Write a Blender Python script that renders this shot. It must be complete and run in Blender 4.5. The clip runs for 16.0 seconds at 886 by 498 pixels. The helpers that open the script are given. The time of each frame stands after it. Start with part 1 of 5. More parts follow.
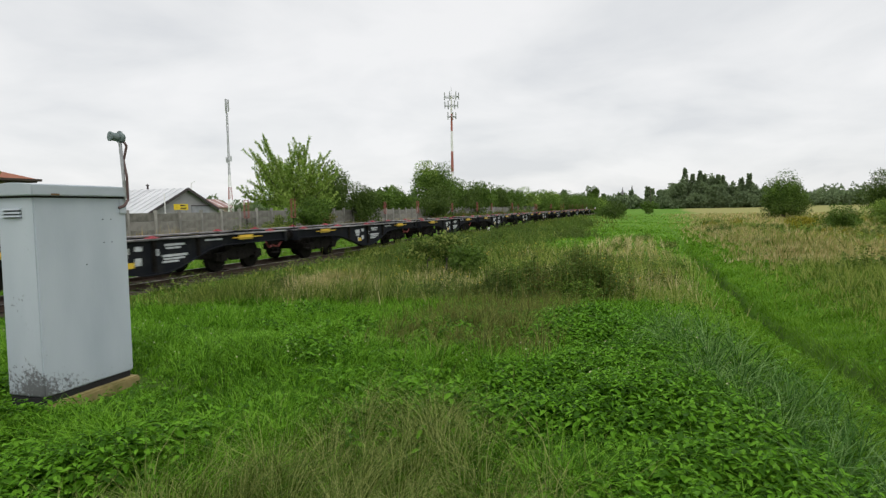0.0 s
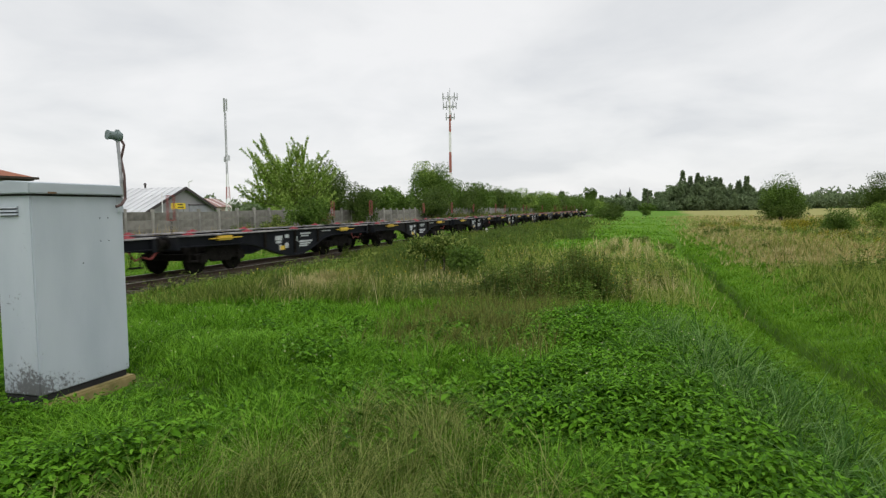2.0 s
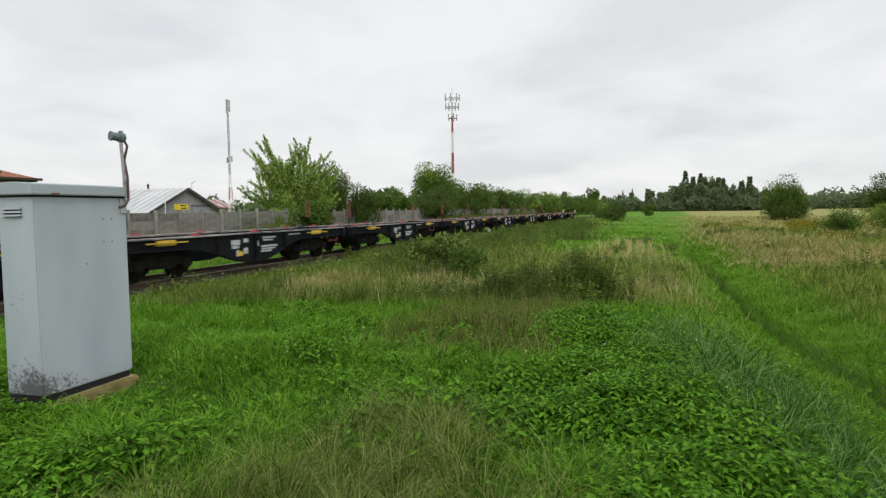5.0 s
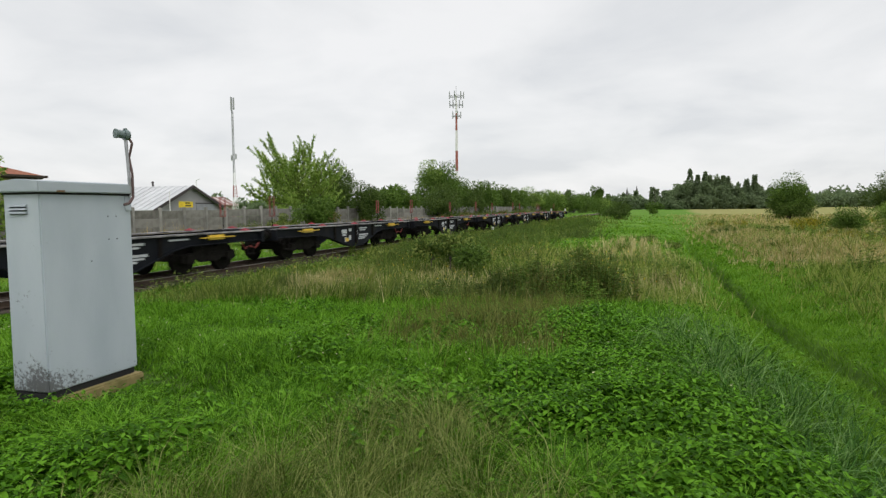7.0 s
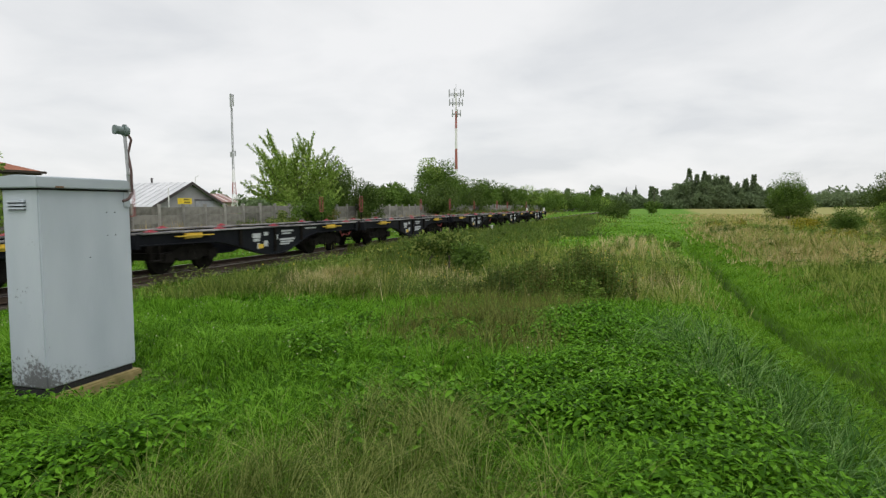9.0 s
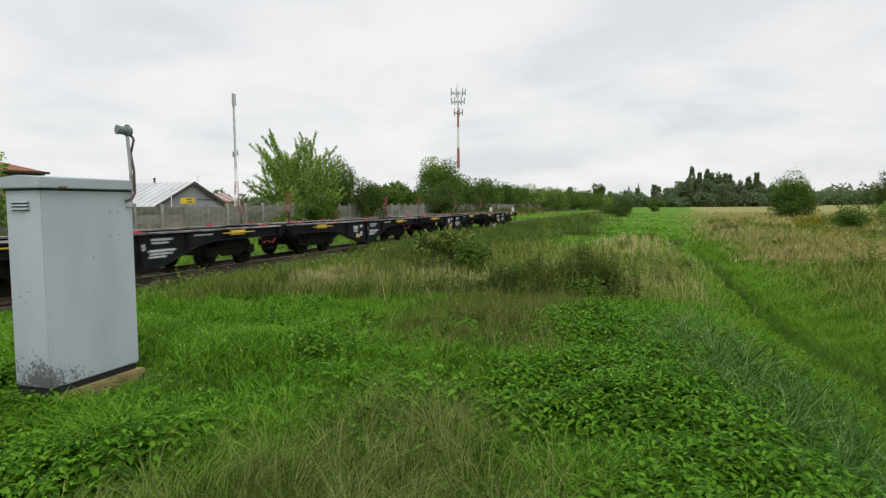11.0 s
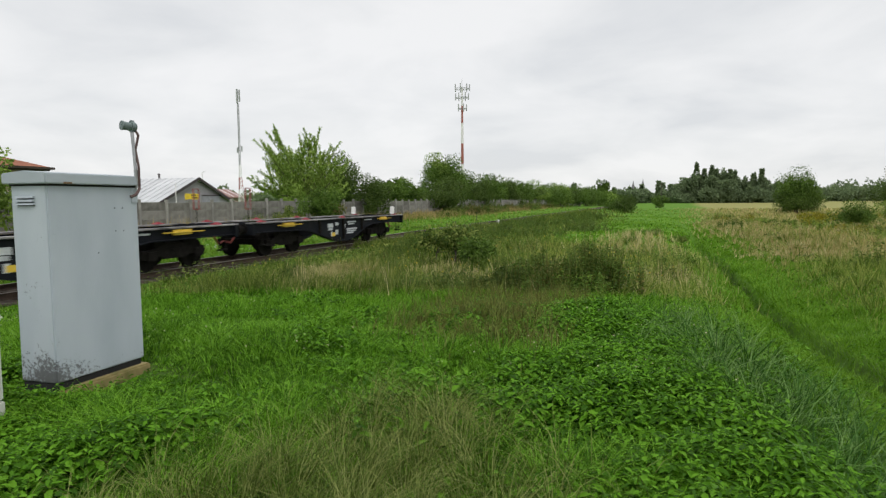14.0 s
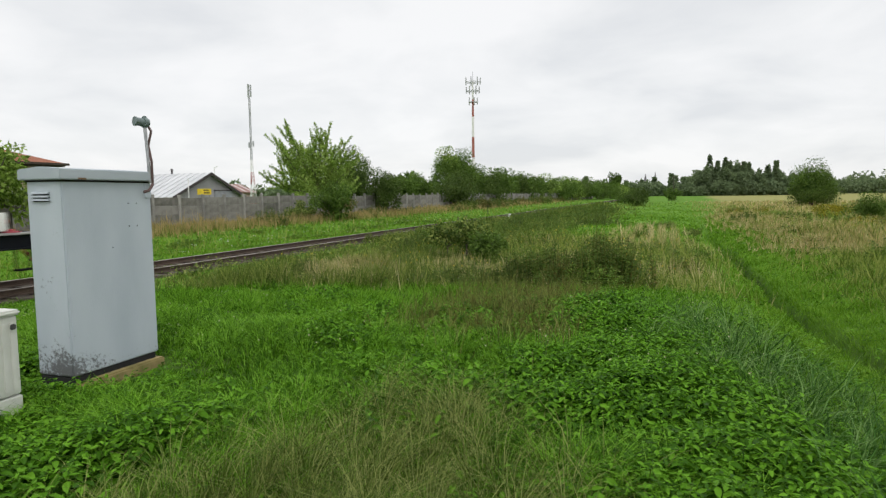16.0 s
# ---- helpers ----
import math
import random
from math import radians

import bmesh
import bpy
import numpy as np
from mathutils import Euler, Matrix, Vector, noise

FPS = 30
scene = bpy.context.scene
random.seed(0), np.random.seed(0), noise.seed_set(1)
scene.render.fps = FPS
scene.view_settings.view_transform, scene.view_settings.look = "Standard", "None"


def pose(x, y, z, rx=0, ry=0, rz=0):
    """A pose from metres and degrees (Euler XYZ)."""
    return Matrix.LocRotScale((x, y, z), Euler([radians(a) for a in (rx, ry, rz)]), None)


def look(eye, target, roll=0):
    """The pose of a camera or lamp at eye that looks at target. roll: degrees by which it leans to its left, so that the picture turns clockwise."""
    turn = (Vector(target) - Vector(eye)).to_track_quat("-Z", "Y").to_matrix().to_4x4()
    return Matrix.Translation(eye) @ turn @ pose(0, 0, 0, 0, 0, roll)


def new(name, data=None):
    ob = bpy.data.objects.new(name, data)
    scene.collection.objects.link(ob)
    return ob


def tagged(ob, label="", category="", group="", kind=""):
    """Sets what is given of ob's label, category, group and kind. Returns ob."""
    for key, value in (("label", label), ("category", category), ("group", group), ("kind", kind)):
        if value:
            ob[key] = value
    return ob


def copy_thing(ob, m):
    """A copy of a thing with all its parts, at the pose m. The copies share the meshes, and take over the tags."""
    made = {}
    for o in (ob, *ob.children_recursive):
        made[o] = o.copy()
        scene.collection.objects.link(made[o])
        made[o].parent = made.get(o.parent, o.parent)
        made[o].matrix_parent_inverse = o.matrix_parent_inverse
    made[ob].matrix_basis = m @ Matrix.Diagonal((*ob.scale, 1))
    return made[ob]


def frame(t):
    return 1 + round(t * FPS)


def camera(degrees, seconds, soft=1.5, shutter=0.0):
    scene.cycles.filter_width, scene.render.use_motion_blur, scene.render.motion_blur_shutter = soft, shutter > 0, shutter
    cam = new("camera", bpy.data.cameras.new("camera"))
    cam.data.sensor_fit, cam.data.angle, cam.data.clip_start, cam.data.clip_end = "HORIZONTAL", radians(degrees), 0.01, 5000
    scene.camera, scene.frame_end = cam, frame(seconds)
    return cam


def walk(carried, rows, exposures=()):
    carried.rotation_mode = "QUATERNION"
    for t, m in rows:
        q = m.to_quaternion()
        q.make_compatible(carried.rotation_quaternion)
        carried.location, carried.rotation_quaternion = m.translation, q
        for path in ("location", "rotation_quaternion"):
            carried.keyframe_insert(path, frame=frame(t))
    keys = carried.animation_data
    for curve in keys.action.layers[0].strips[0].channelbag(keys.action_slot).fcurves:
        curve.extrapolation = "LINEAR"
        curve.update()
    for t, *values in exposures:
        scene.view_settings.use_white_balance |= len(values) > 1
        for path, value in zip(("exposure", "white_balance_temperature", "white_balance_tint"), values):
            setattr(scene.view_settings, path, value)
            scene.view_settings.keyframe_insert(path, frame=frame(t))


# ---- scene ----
cam = camera(71.0, 16.0, soft=1.35, shutter=0.35)
EYE = Vector((0.0, 0.0, 1.88))
# seconds, yaw to the left of the track's direction, tilt down, roll
ROWS = [
    (0, 18.118, 3.672, -1.030),
    (0.5, 18.077, 3.622, -1.071),
    (1, 18.052, 3.613, -1.058),
    (1.5, 17.985, 3.626, -0.917),
    (2, 17.894, 3.612, -0.674),
    (2.5, 17.832, 3.590, -0.660),
    (3, 17.792, 3.514, -0.817),
    (3.5, 17.789, 3.457, -0.945),
    (4, 17.804, 3.432, -0.860),
    (6.5, 18.532, 3.738, -0.640),
    (7, 18.477, 3.740, -0.640),
    (7.5, 18.476, 3.732, -0.628),
    (8, 18.430, 3.794, -0.586),
    (8.5, 18.429, 3.884, -0.393),
    (9, 18.380, 3.916, -0.314),
    (11.5, 18.652, 4.071, -0.506),
    (12, 18.692, 4.178, -0.361),
    (12.5, 18.731, 4.298, -0.270),
    (13, 18.764, 4.337, -0.366),
    (13.5, 18.845, 4.348, -0.397),
    (14, 18.963, 4.386, -0.448),
    (14.5, 19.240, 4.622, -0.494),
    (15, 19.490, 4.852, -0.602),
    (15.5, 19.715, 4.911, -0.625),
    (16, 19.998, 4.933, -0.714),
]


def aim(yaw, tilt, roll):
    a, b = radians(yaw), radians(tilt)
    way = Vector((-math.sin(a) * math.cos(b), math.cos(a) * math.cos(b), -math.sin(b)))
    return look(EYE, EYE + way, roll)


walk(cam, [(t, aim(a, b, c)) for t, a, b, c in ROWS], exposures=((0, 0.0), (14.0, 0.0), (15.3, 0.07), (16.0, 0.08)))

# ---- world and light ----
world = bpy.data.worlds.new("sky")
scene.world = world
world.use_nodes = True
wn, wl = world.node_tree.nodes, world.node_tree.links
wn.clear()
SUN_EL, SUN_ROT = radians(48), radians(150)


def wnode(kind, **inputs):
    n = wn.new(kind)
    for k, v in inputs.items():
        n.inputs[k].default_value = v
    return n


w_out, w_bg = wn.new("ShaderNodeOutputWorld"), wn.new("ShaderNodeBackground")
w_sky = wn.new("ShaderNodeTexSky")
w_sky.sky_type, w_sky.sun_disc = "NISHITA", False
w_sky.sun_elevation, w_sky.sun_rotation = SUN_EL, SUN_ROT
w_skys = wn.new("ShaderNodeVectorMath")
w_skys.operation = "SCALE"
w_skys.inputs["Scale"].default_value = 0.10
wl.new(w_sky.outputs[0], w_skys.inputs[0])
w_co = wn.new("ShaderNodeTexCoord")
w_sep = wn.new("ShaderNodeSeparateXYZ")
wl.new(w_co.outputs["Generated"], w_sep.inputs[0])
# clouds lie on a flat deck: direction divided by height
w_h = wn.new("ShaderNodeMath")
w_h.operation = "MAXIMUM"
wl.new(w_sep.outputs["Z"], w_h.inputs[0])
w_h.inputs[1].default_value = 0.0
w_h2 = wn.new("ShaderNodeMath")
w_h2.operation = "ADD"
wl.new(w_h.outputs[0], w_h2.inputs[0])
w_h2.inputs[1].default_value = 0.26
w_div = wn.new("ShaderNodeVectorMath")
w_div.operation = "DIVIDE"
w_cmb = wn.new("ShaderNodeCombineXYZ")
for i in range(3):
    wl.new(w_h2.outputs[0], w_cmb.inputs[i])
wl.new(w_co.outputs["Generated"], w_div.inputs[0])
wl.new(w_cmb.outputs[0], w_div.inputs[1])
w_n1 = wnode("ShaderNodeTexNoise", Scale=1.5, Detail=8.0, Roughness=0.50, Distortion=0.3)
wl.new(w_div.outputs[0], w_n1.inputs["Vector"])
w_ramp = wn.new("ShaderNodeValToRGB")
el = w_ramp.color_ramp.elements
el[0].position, el[0].color = 0.34, (0.765, 0.78, 0.80, 1)
el[1].position, el[1].color = 0.60, (0.945, 0.945, 0.948, 1)
m_ = el.new(0.46)
m_.color = (0.86, 0.868, 0.876, 1)
wl.new(w_n1.outputs["Fac"], w_ramp.inputs[0])
# an overcast sky is brighter overhead than at the horizon
w_grad = wn.new("ShaderNodeMapRange")
w_grad.inputs["From Min"].default_value, w_grad.inputs["From Max"].default_value = 0.35, 0.95
w_grad.inputs["To Min"].default_value, w_grad.inputs["To Max"].default_value = 0.98, 1.75
wl.new(w_sep.outputs["Z"], w_grad.inputs["Value"])
w_cl = wn.new("ShaderNodeVectorMath")
w_cl.operation = "SCALE"
wl.new(w_ramp.outputs[0], w_cl.inputs[0])
wl.new(w_grad.outputs[0], w_cl.inputs["Scale"])
w_mix = wn.new("ShaderNodeMix")
w_mix.data_type = "RGBA"
w_mix.inputs["Factor"].default_value = 0.93
wl.new(w_skys.outputs[0], w_mix.inputs["A"])
wl.new(w_cl.outputs[0], w_mix.inputs["B"])
wl.new(w_mix.outputs["Result"], w_bg.inputs["Color"])
w_bg.inputs["Strength"].default_value = 1.0
wl.new(w_bg.outputs[0], w_out.inputs[0])

sun = new("sun", bpy.data.lights.new("sun", "SUN"))
sun.data.energy, sun.data.angle, sun.data.color = 0.9, radians(25), (1.0, 0.97, 0.92)
sun.matrix_world = look((math.sin(SUN_ROT) * 50, math.cos(SUN_ROT) * 50, 55), (0, 0, 0))


# ---- materials ----
def material(name, colours, scale=4.0, rough=0.8, metal=0.0, bump=0.0, bump_scale=None, island=0.0, objrand=0.0,
             stretch=(1, 1, 1), detail=6.0, coarse=0.25, spec=0.5, trans=0.0):
    """colours: list of (position, rgb) along a noise; island: how far value varies piece by piece."""
    m = bpy.data.materials.new(name)
    m.use_nodes = True
    n, l = m.node_tree.nodes, m.node_tree.links
    b = n["Principled BSDF"]
    b.inputs["Roughness"].default_value, b.inputs["Metallic"].default_value = rough, metal
    b.inputs["Specular IOR Level"].default_value = spec
    geo = n.new("ShaderNodeNewGeometry")
    co = n.new("ShaderNodeTexCoord")
    src = co.outputs["Object"] if objrand >= 0 else geo.outputs["Position"]
    mp = n.new("ShaderNodeMapping")
    mp.inputs["Scale"].default_value = stretch
    l.new(src, mp.inputs[0])
    f = n.new("ShaderNodeTexNoise")
    f.inputs["Scale"].default_value, f.inputs["Detail"].default_value = scale, detail
    l.new(mp.outputs[0], f.inputs["Vector"])
    c = n.new("ShaderNodeTexNoise")
    c.inputs["Scale"].default_value, c.inputs["Detail"].default_value = scale * coarse, 3.0
    l.new(mp.outputs[0], c.inputs["Vector"])
    mix = n.new("ShaderNodeMix")
    mix.inputs["Factor"].default_value = 0.45
    l.new(f.outputs["Fac"], mix.inputs["A"])
    l.new(c.outputs["Fac"], mix.inputs["B"])
    fac = mix.outputs["Result"]
    if island or objrand > 0:
        if island:
            rnd = geo.outputs["Random Per Island"]
        else:
            oi = n.new("ShaderNodeObjectInfo")
            rnd = oi.outputs["Random"]
        mm = n.new("ShaderNodeMath")
        mm.operation = "MULTIPLY_ADD"
        l.new(rnd, mm.inputs[0])
        k = island or objrand
        mm.inputs[1].default_value = k
        l.new(fac, mm.inputs[2])
        m2 = n.new("ShaderNodeMath")
        m2.operation = "SUBTRACT"
        l.new(mm.outputs[0], m2.inputs[0])
        m2.inputs[1].default_value = k / 2
        fac = m2.outputs[0]
    r = n.new("ShaderNodeValToRGB")
    e = r.color_ramp.elements
    while len(e) < len(colours):
        e.new(0.5)
    for i, (p, rgb) in enumerate(colours):
        e[i].position, e[i].color = p, (*rgb, 1)
    l.new(fac, r.inputs[0])
    l.new(r.outputs[0], b.inputs["Base Color"])
    if bump:
        bn = n.new("ShaderNodeBump")
        bn.inputs["Strength"].default_value = bump
        bn.inputs["Distance"].default_value = 0.02
        bf = n.new("ShaderNodeTexNoise")
        bf.inputs["Scale"].default_value, bf.inputs["Detail"].default_value = bump_scale or scale * 3, 5.0
        l.new(mp.outputs[0], bf.inputs["Vector"])
        l.new(bf.outputs["Fac"], bn.inputs["Height"])
        l.new(bn.outputs[0], b.inputs["Normal"])
    if trans:
        t = n.new("ShaderNodeBsdfTranslucent")
        l.new(r.outputs[0], t.inputs["Color"])
        ms = n.new("ShaderNodeMixShader")
        ms.inputs[0].default_value = trans
        l.new(b.outputs[0], ms.inputs[1])
        l.new(t.outputs[0], ms.inputs[2])
        l.new(ms.outputs[0], n["Material Output"].inputs["Surface"])
    return m


def plain(name, rgb, **kw):
    lo, hi = [c * 0.78 for c in rgb], [min(1, c * 1.18) for c in rgb]
    return material(name, [(0.3, lo), (0.7, hi)], **kw)


SOIL = material("meadow_soil", [(0.3, (0.05, 0.105, 0.011)), (0.5, (0.09, 0.195, 0.016)), (0.7, (0.14, 0.26, 0.032))],
                scale=1.6, rough=0.95, bump=0.6, bump_scale=9, objrand=-1, coarse=0.08, spec=0.1)


def fallow_colour(m):
    """Dry tan growth takes over on the field beyond the ditch."""
    n, l = m.node_tree.nodes, m.node_tree.links
    b = n["Principled BSDF"]
    old = b.inputs["Base Color"].links[0].from_socket
    geo = n.new("ShaderNodeNewGeometry")
    dot = n.new("ShaderNodeVectorMath")
    dot.operation = "DOT_PRODUCT"
    l.new(geo.outputs["Position"], dot.inputs[0])
    dot.inputs[1].default_value = (1.0, -0.04, 0.0)
    no = n.new("ShaderNodeTexNoise")
    no.inputs["Scale"].default_value, no.inputs["Detail"].default_value = 0.05, 6
    l.new(geo.outputs["Position"], no.inputs["Vector"])
    add = n.new("ShaderNodeMath")
    add.operation = "MULTIPLY_ADD"
    l.new(no.outputs["Fac"], add.inputs[0])
    add.inputs[1].default_value = 14.0
    l.new(dot.outputs["Value"], add.inputs[2])
    mr = n.new("ShaderNodeMapRange")
    mr.inputs["From Min"].default_value, mr.inputs["From Max"].default_value = 10.0, 14.0
    l.new(add.outputs[0], mr.inputs["Value"])
    mix = n.new("ShaderNodeMix")
    mix.data_type = "RGBA"
    l.new(mr.outputs[0], mix.inputs["Factor"])
    l.new(old, mix.inputs["A"])
    mix.inputs["B"].default_value = (0.24, 0.235, 0.08, 1)
    # the ditch's own shade, painted as a dark line along its bottom
    dd = n.new("ShaderNodeVectorMath")
    dd.operation = "DOT_PRODUCT"
    l.new(geo.outputs["Position"], dd.inputs[0])
    dd.inputs[1].default_value = (1.0, 0.0, 0.0)
    off = n.new("ShaderNodeMath")
    off.operation = "SUBTRACT"
    l.new(dd.outputs["Value"], off.inputs[0])
    off.inputs[1].default_value = 2.62
    ab = n.new("ShaderNodeMath")
    ab.operation = "ABSOLUTE"
    l.new(off.outputs[0], ab.inputs[0])
    ditch_shade = n.new("ShaderNodeMapRange")
    ditch_shade.inputs["From Min"].default_value, ditch_shade.inputs["From Max"].default_value = 0.16, 0.06
    l.new(ab.outputs[0], ditch_shade.inputs["Value"])
    sy = n.new("ShaderNodeSeparateXYZ")
    l.new(geo.outputs["Position"], sy.inputs[0])
    dry = n.new("ShaderNodeMapRange")   # the painted line fades farther off
    dry.inputs["From Min"].default_value, dry.inputs["From Max"].default_value = 13.0, 36.0
    dry.inputs["To Min"].default_value, dry.inputs["To Max"].default_value = 1.0, 0.06
    l.new(sy.outputs["Y"], dry.inputs["Value"])
    both = n.new("ShaderNodeMath")
    both.operation = "MULTIPLY"
    l.new(ditch_shade.outputs[0], both.inputs[0]), l.new(dry.outputs[0], both.inputs[1])
    mx = n.new("ShaderNodeMix")
    mx.data_type = "RGBA"
    l.new(both.outputs[0], mx.inputs["Factor"])
    l.new(mix.outputs["Result"], mx.inputs["A"])
    mx.inputs["B"].default_value = (0.022, 0.024, 0.012, 1)
    # dark earth with the shade between near plants put into its colour, turf farther off
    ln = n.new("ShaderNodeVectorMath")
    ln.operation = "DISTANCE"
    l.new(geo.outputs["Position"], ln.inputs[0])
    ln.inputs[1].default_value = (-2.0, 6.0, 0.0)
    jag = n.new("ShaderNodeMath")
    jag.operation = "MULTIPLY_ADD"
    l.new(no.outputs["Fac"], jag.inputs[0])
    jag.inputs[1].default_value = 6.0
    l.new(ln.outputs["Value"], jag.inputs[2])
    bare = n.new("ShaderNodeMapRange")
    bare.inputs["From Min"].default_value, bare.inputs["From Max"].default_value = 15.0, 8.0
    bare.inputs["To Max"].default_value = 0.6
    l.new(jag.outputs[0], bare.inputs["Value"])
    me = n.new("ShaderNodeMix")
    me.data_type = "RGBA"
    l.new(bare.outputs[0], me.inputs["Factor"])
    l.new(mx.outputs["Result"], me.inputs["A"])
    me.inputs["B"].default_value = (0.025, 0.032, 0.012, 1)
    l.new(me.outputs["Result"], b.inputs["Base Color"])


fallow_colour(SOIL)
BALLAST = material("old_ballast", [(0.3, (0.04, 0.031, 0.022)), (0.5, (0.085, 0.066, 0.047)), (0.72, (0.17, 0.135, 0.10))], scale=22,
                   rough=0.95, bump=1.0, bump_scale=30)
RAIL_SIDE = material("rusty_rail", [(0.3, (0.035, 0.023, 0.016)), (0.7, (0.085, 0.055, 0.037))], scale=12, rough=0.85, bump=0.3)
RAIL_TOP = plain("polished_rail", (0.34, 0.30, 0.27), scale=8, rough=0.5, metal=0.5)
SLEEPER = material("weathered_sleeper", [(0.3, (0.045, 0.035, 0.028)), (0.7, (0.12, 0.095, 0.075))], scale=6, rough=0.9,
                   stretch=(1, 8, 8), bump=0.4)
CONCRETE = material("grey_concrete", [(0.3, (0.12, 0.115, 0.10)), (0.5, (0.185, 0.178, 0.155)), (0.7, (0.25, 0.24, 0.215))], scale=3,
                    rough=0.92, bump=0.35, bump_scale=40, objrand=0.35)
CONCRETE_POST = material("pale_concrete_post", [(0.3, (0.20, 0.195, 0.18)), (0.7, (0.36, 0.35, 0.32))], scale=5, rough=0.92, bump=0.3,
                         objrand=0.3)


# ---- mesh helpers ----
def part(name, bm, mat, parent=None, label=""):
    me = bpy.data.meshes.new(name)
    bm.to_mesh(me)
    bm.free()
    me.materials.append(mat)
    ob = new(name, me)
    if parent is not None:
        ob.parent = parent
    if label:
        ob["label"] = label
    return ob


def box(bm, x0, x1, y0, y1, z0, z1, bevel=0.0):
    vs = bmesh.ops.create_cube(bm, size=1.0, matrix=Matrix.LocRotScale(((x0 + x1) / 2, (y0 + y1) / 2, (z0 + z1) / 2), None,
                                                                        (x1 - x0, y1 - y0, z1 - z0)))["verts"]
    if bevel:
        es = list({e for v in vs for e in v.link_edges})
        bmesh.ops.bevel(bm, geom=es, offset=bevel, segments=2, affect="EDGES", clamp_overlap=True)
    return bm


def boxes(*dims, bevel=0.0):
    bm = bmesh.new()
    for d in dims:
        b = bmesh.new()
        box(b, *d, bevel=bevel)
        me = bpy.data.meshes.new("tmp")
        b.to_mesh(me)
        b.free()
        bm.from_mesh(me)
        bpy.data.meshes.remove(me)
    return bm


def rod(bm, a, b, r, r2=None, n=10):
    a, b = Vector(a), Vector(b)
    d = b - a
    m = Matrix.Translation((a + b) / 2) @ d.to_track_quat("Z", "Y").to_matrix().to_4x4()
    bmesh.ops.create_cone(bm, cap_ends=True, segments=n, radius1=r, radius2=r if r2 is None else r2, depth=d.length, matrix=m)
    return bm


def rods(*segs, n=10):
    bm = bmesh.new()
    for s in segs:
        rod(bm, *s, n=n)
    return bm


def prism(bm, outline, axis, lo, hi):
    """Extrude a closed outline of (u, v) along axis x (u=y, v=z) or y (u=x, v=z)."""
    def at(u, v, w):
        return (w, u, v) if axis == "x" else (u, w, v)
    a = [bm.verts.new(at(u, v, lo)) for u, v in outline]
    b = [bm.verts.new(at(u, v, hi)) for u, v in outline]
    bm.faces.new(a), bm.faces.new(b[::-1])
    for i in range(len(a)):
        j = (i + 1) % len(a)
        bm.faces.new((a[j], a[i], b[i], b[j]))
    bmesh.ops.recalc_face_normals(bm, faces=bm.faces)
    return bm


def raw_mesh(name, verts, faces_flat, sizes, mat, smooth=False):
    """A mesh from numpy arrays: vertices (n, 3), the corner indices, and the corner count of each face."""
    me = bpy.data.meshes.new(name)
    me.vertices.add(len(verts))
    me.vertices.foreach_set("co", np.ascontiguousarray(verts, dtype=np.float32).ravel())
    me.loops.add(len(faces_flat))
    me.loops.foreach_set("vertex_index", np.ascontiguousarray(faces_flat, dtype=np.int32))
    sizes = np.asarray(sizes, dtype=np.int32)
    me.polygons.add(len(sizes))
    starts = np.concatenate([[0], np.cumsum(sizes)[:-1]]).astype(np.int32)
    me.polygons.foreach_set("loop_start", starts)
    me.polygons.foreach_set("loop_total", sizes)
    me.materials.append(mat)
    me.update(calc_edges=True)
    me.validate()
    return me


# ---- ground ----
TRACK_X, GAUGE = -13.9, 1.5
FENCE_X = -28.0
DITCH_X = 2.62


def sstep(a, b, v):
    t = np.clip((v - a) / (b - a), 0, 1)
    return t * t * (3 - 2 * t)


def wob(x, y, s, seed):
    """Cheap smooth unevenness from a few sines."""
    r = np.random.RandomState(seed)
    out = 0
    for i in range(5):
        a, p, k = r.uniform(0, 6.28), r.uniform(0, 6.28), s * (1.6 ** i)
        out = out + np.sin((x * np.cos(a) + y * np.sin(a)) * k + p) / (1.5 ** i)
    return out / 2.2


def ditch_line(y):
    """Where the ditch runs: nearly along the track, with small bends."""
    return DITCH_X - 0.32 * sstep(17, 27, y) + 0.07 * np.sin(y * 0.31) + 0.05 * np.sin(y * 1.1)


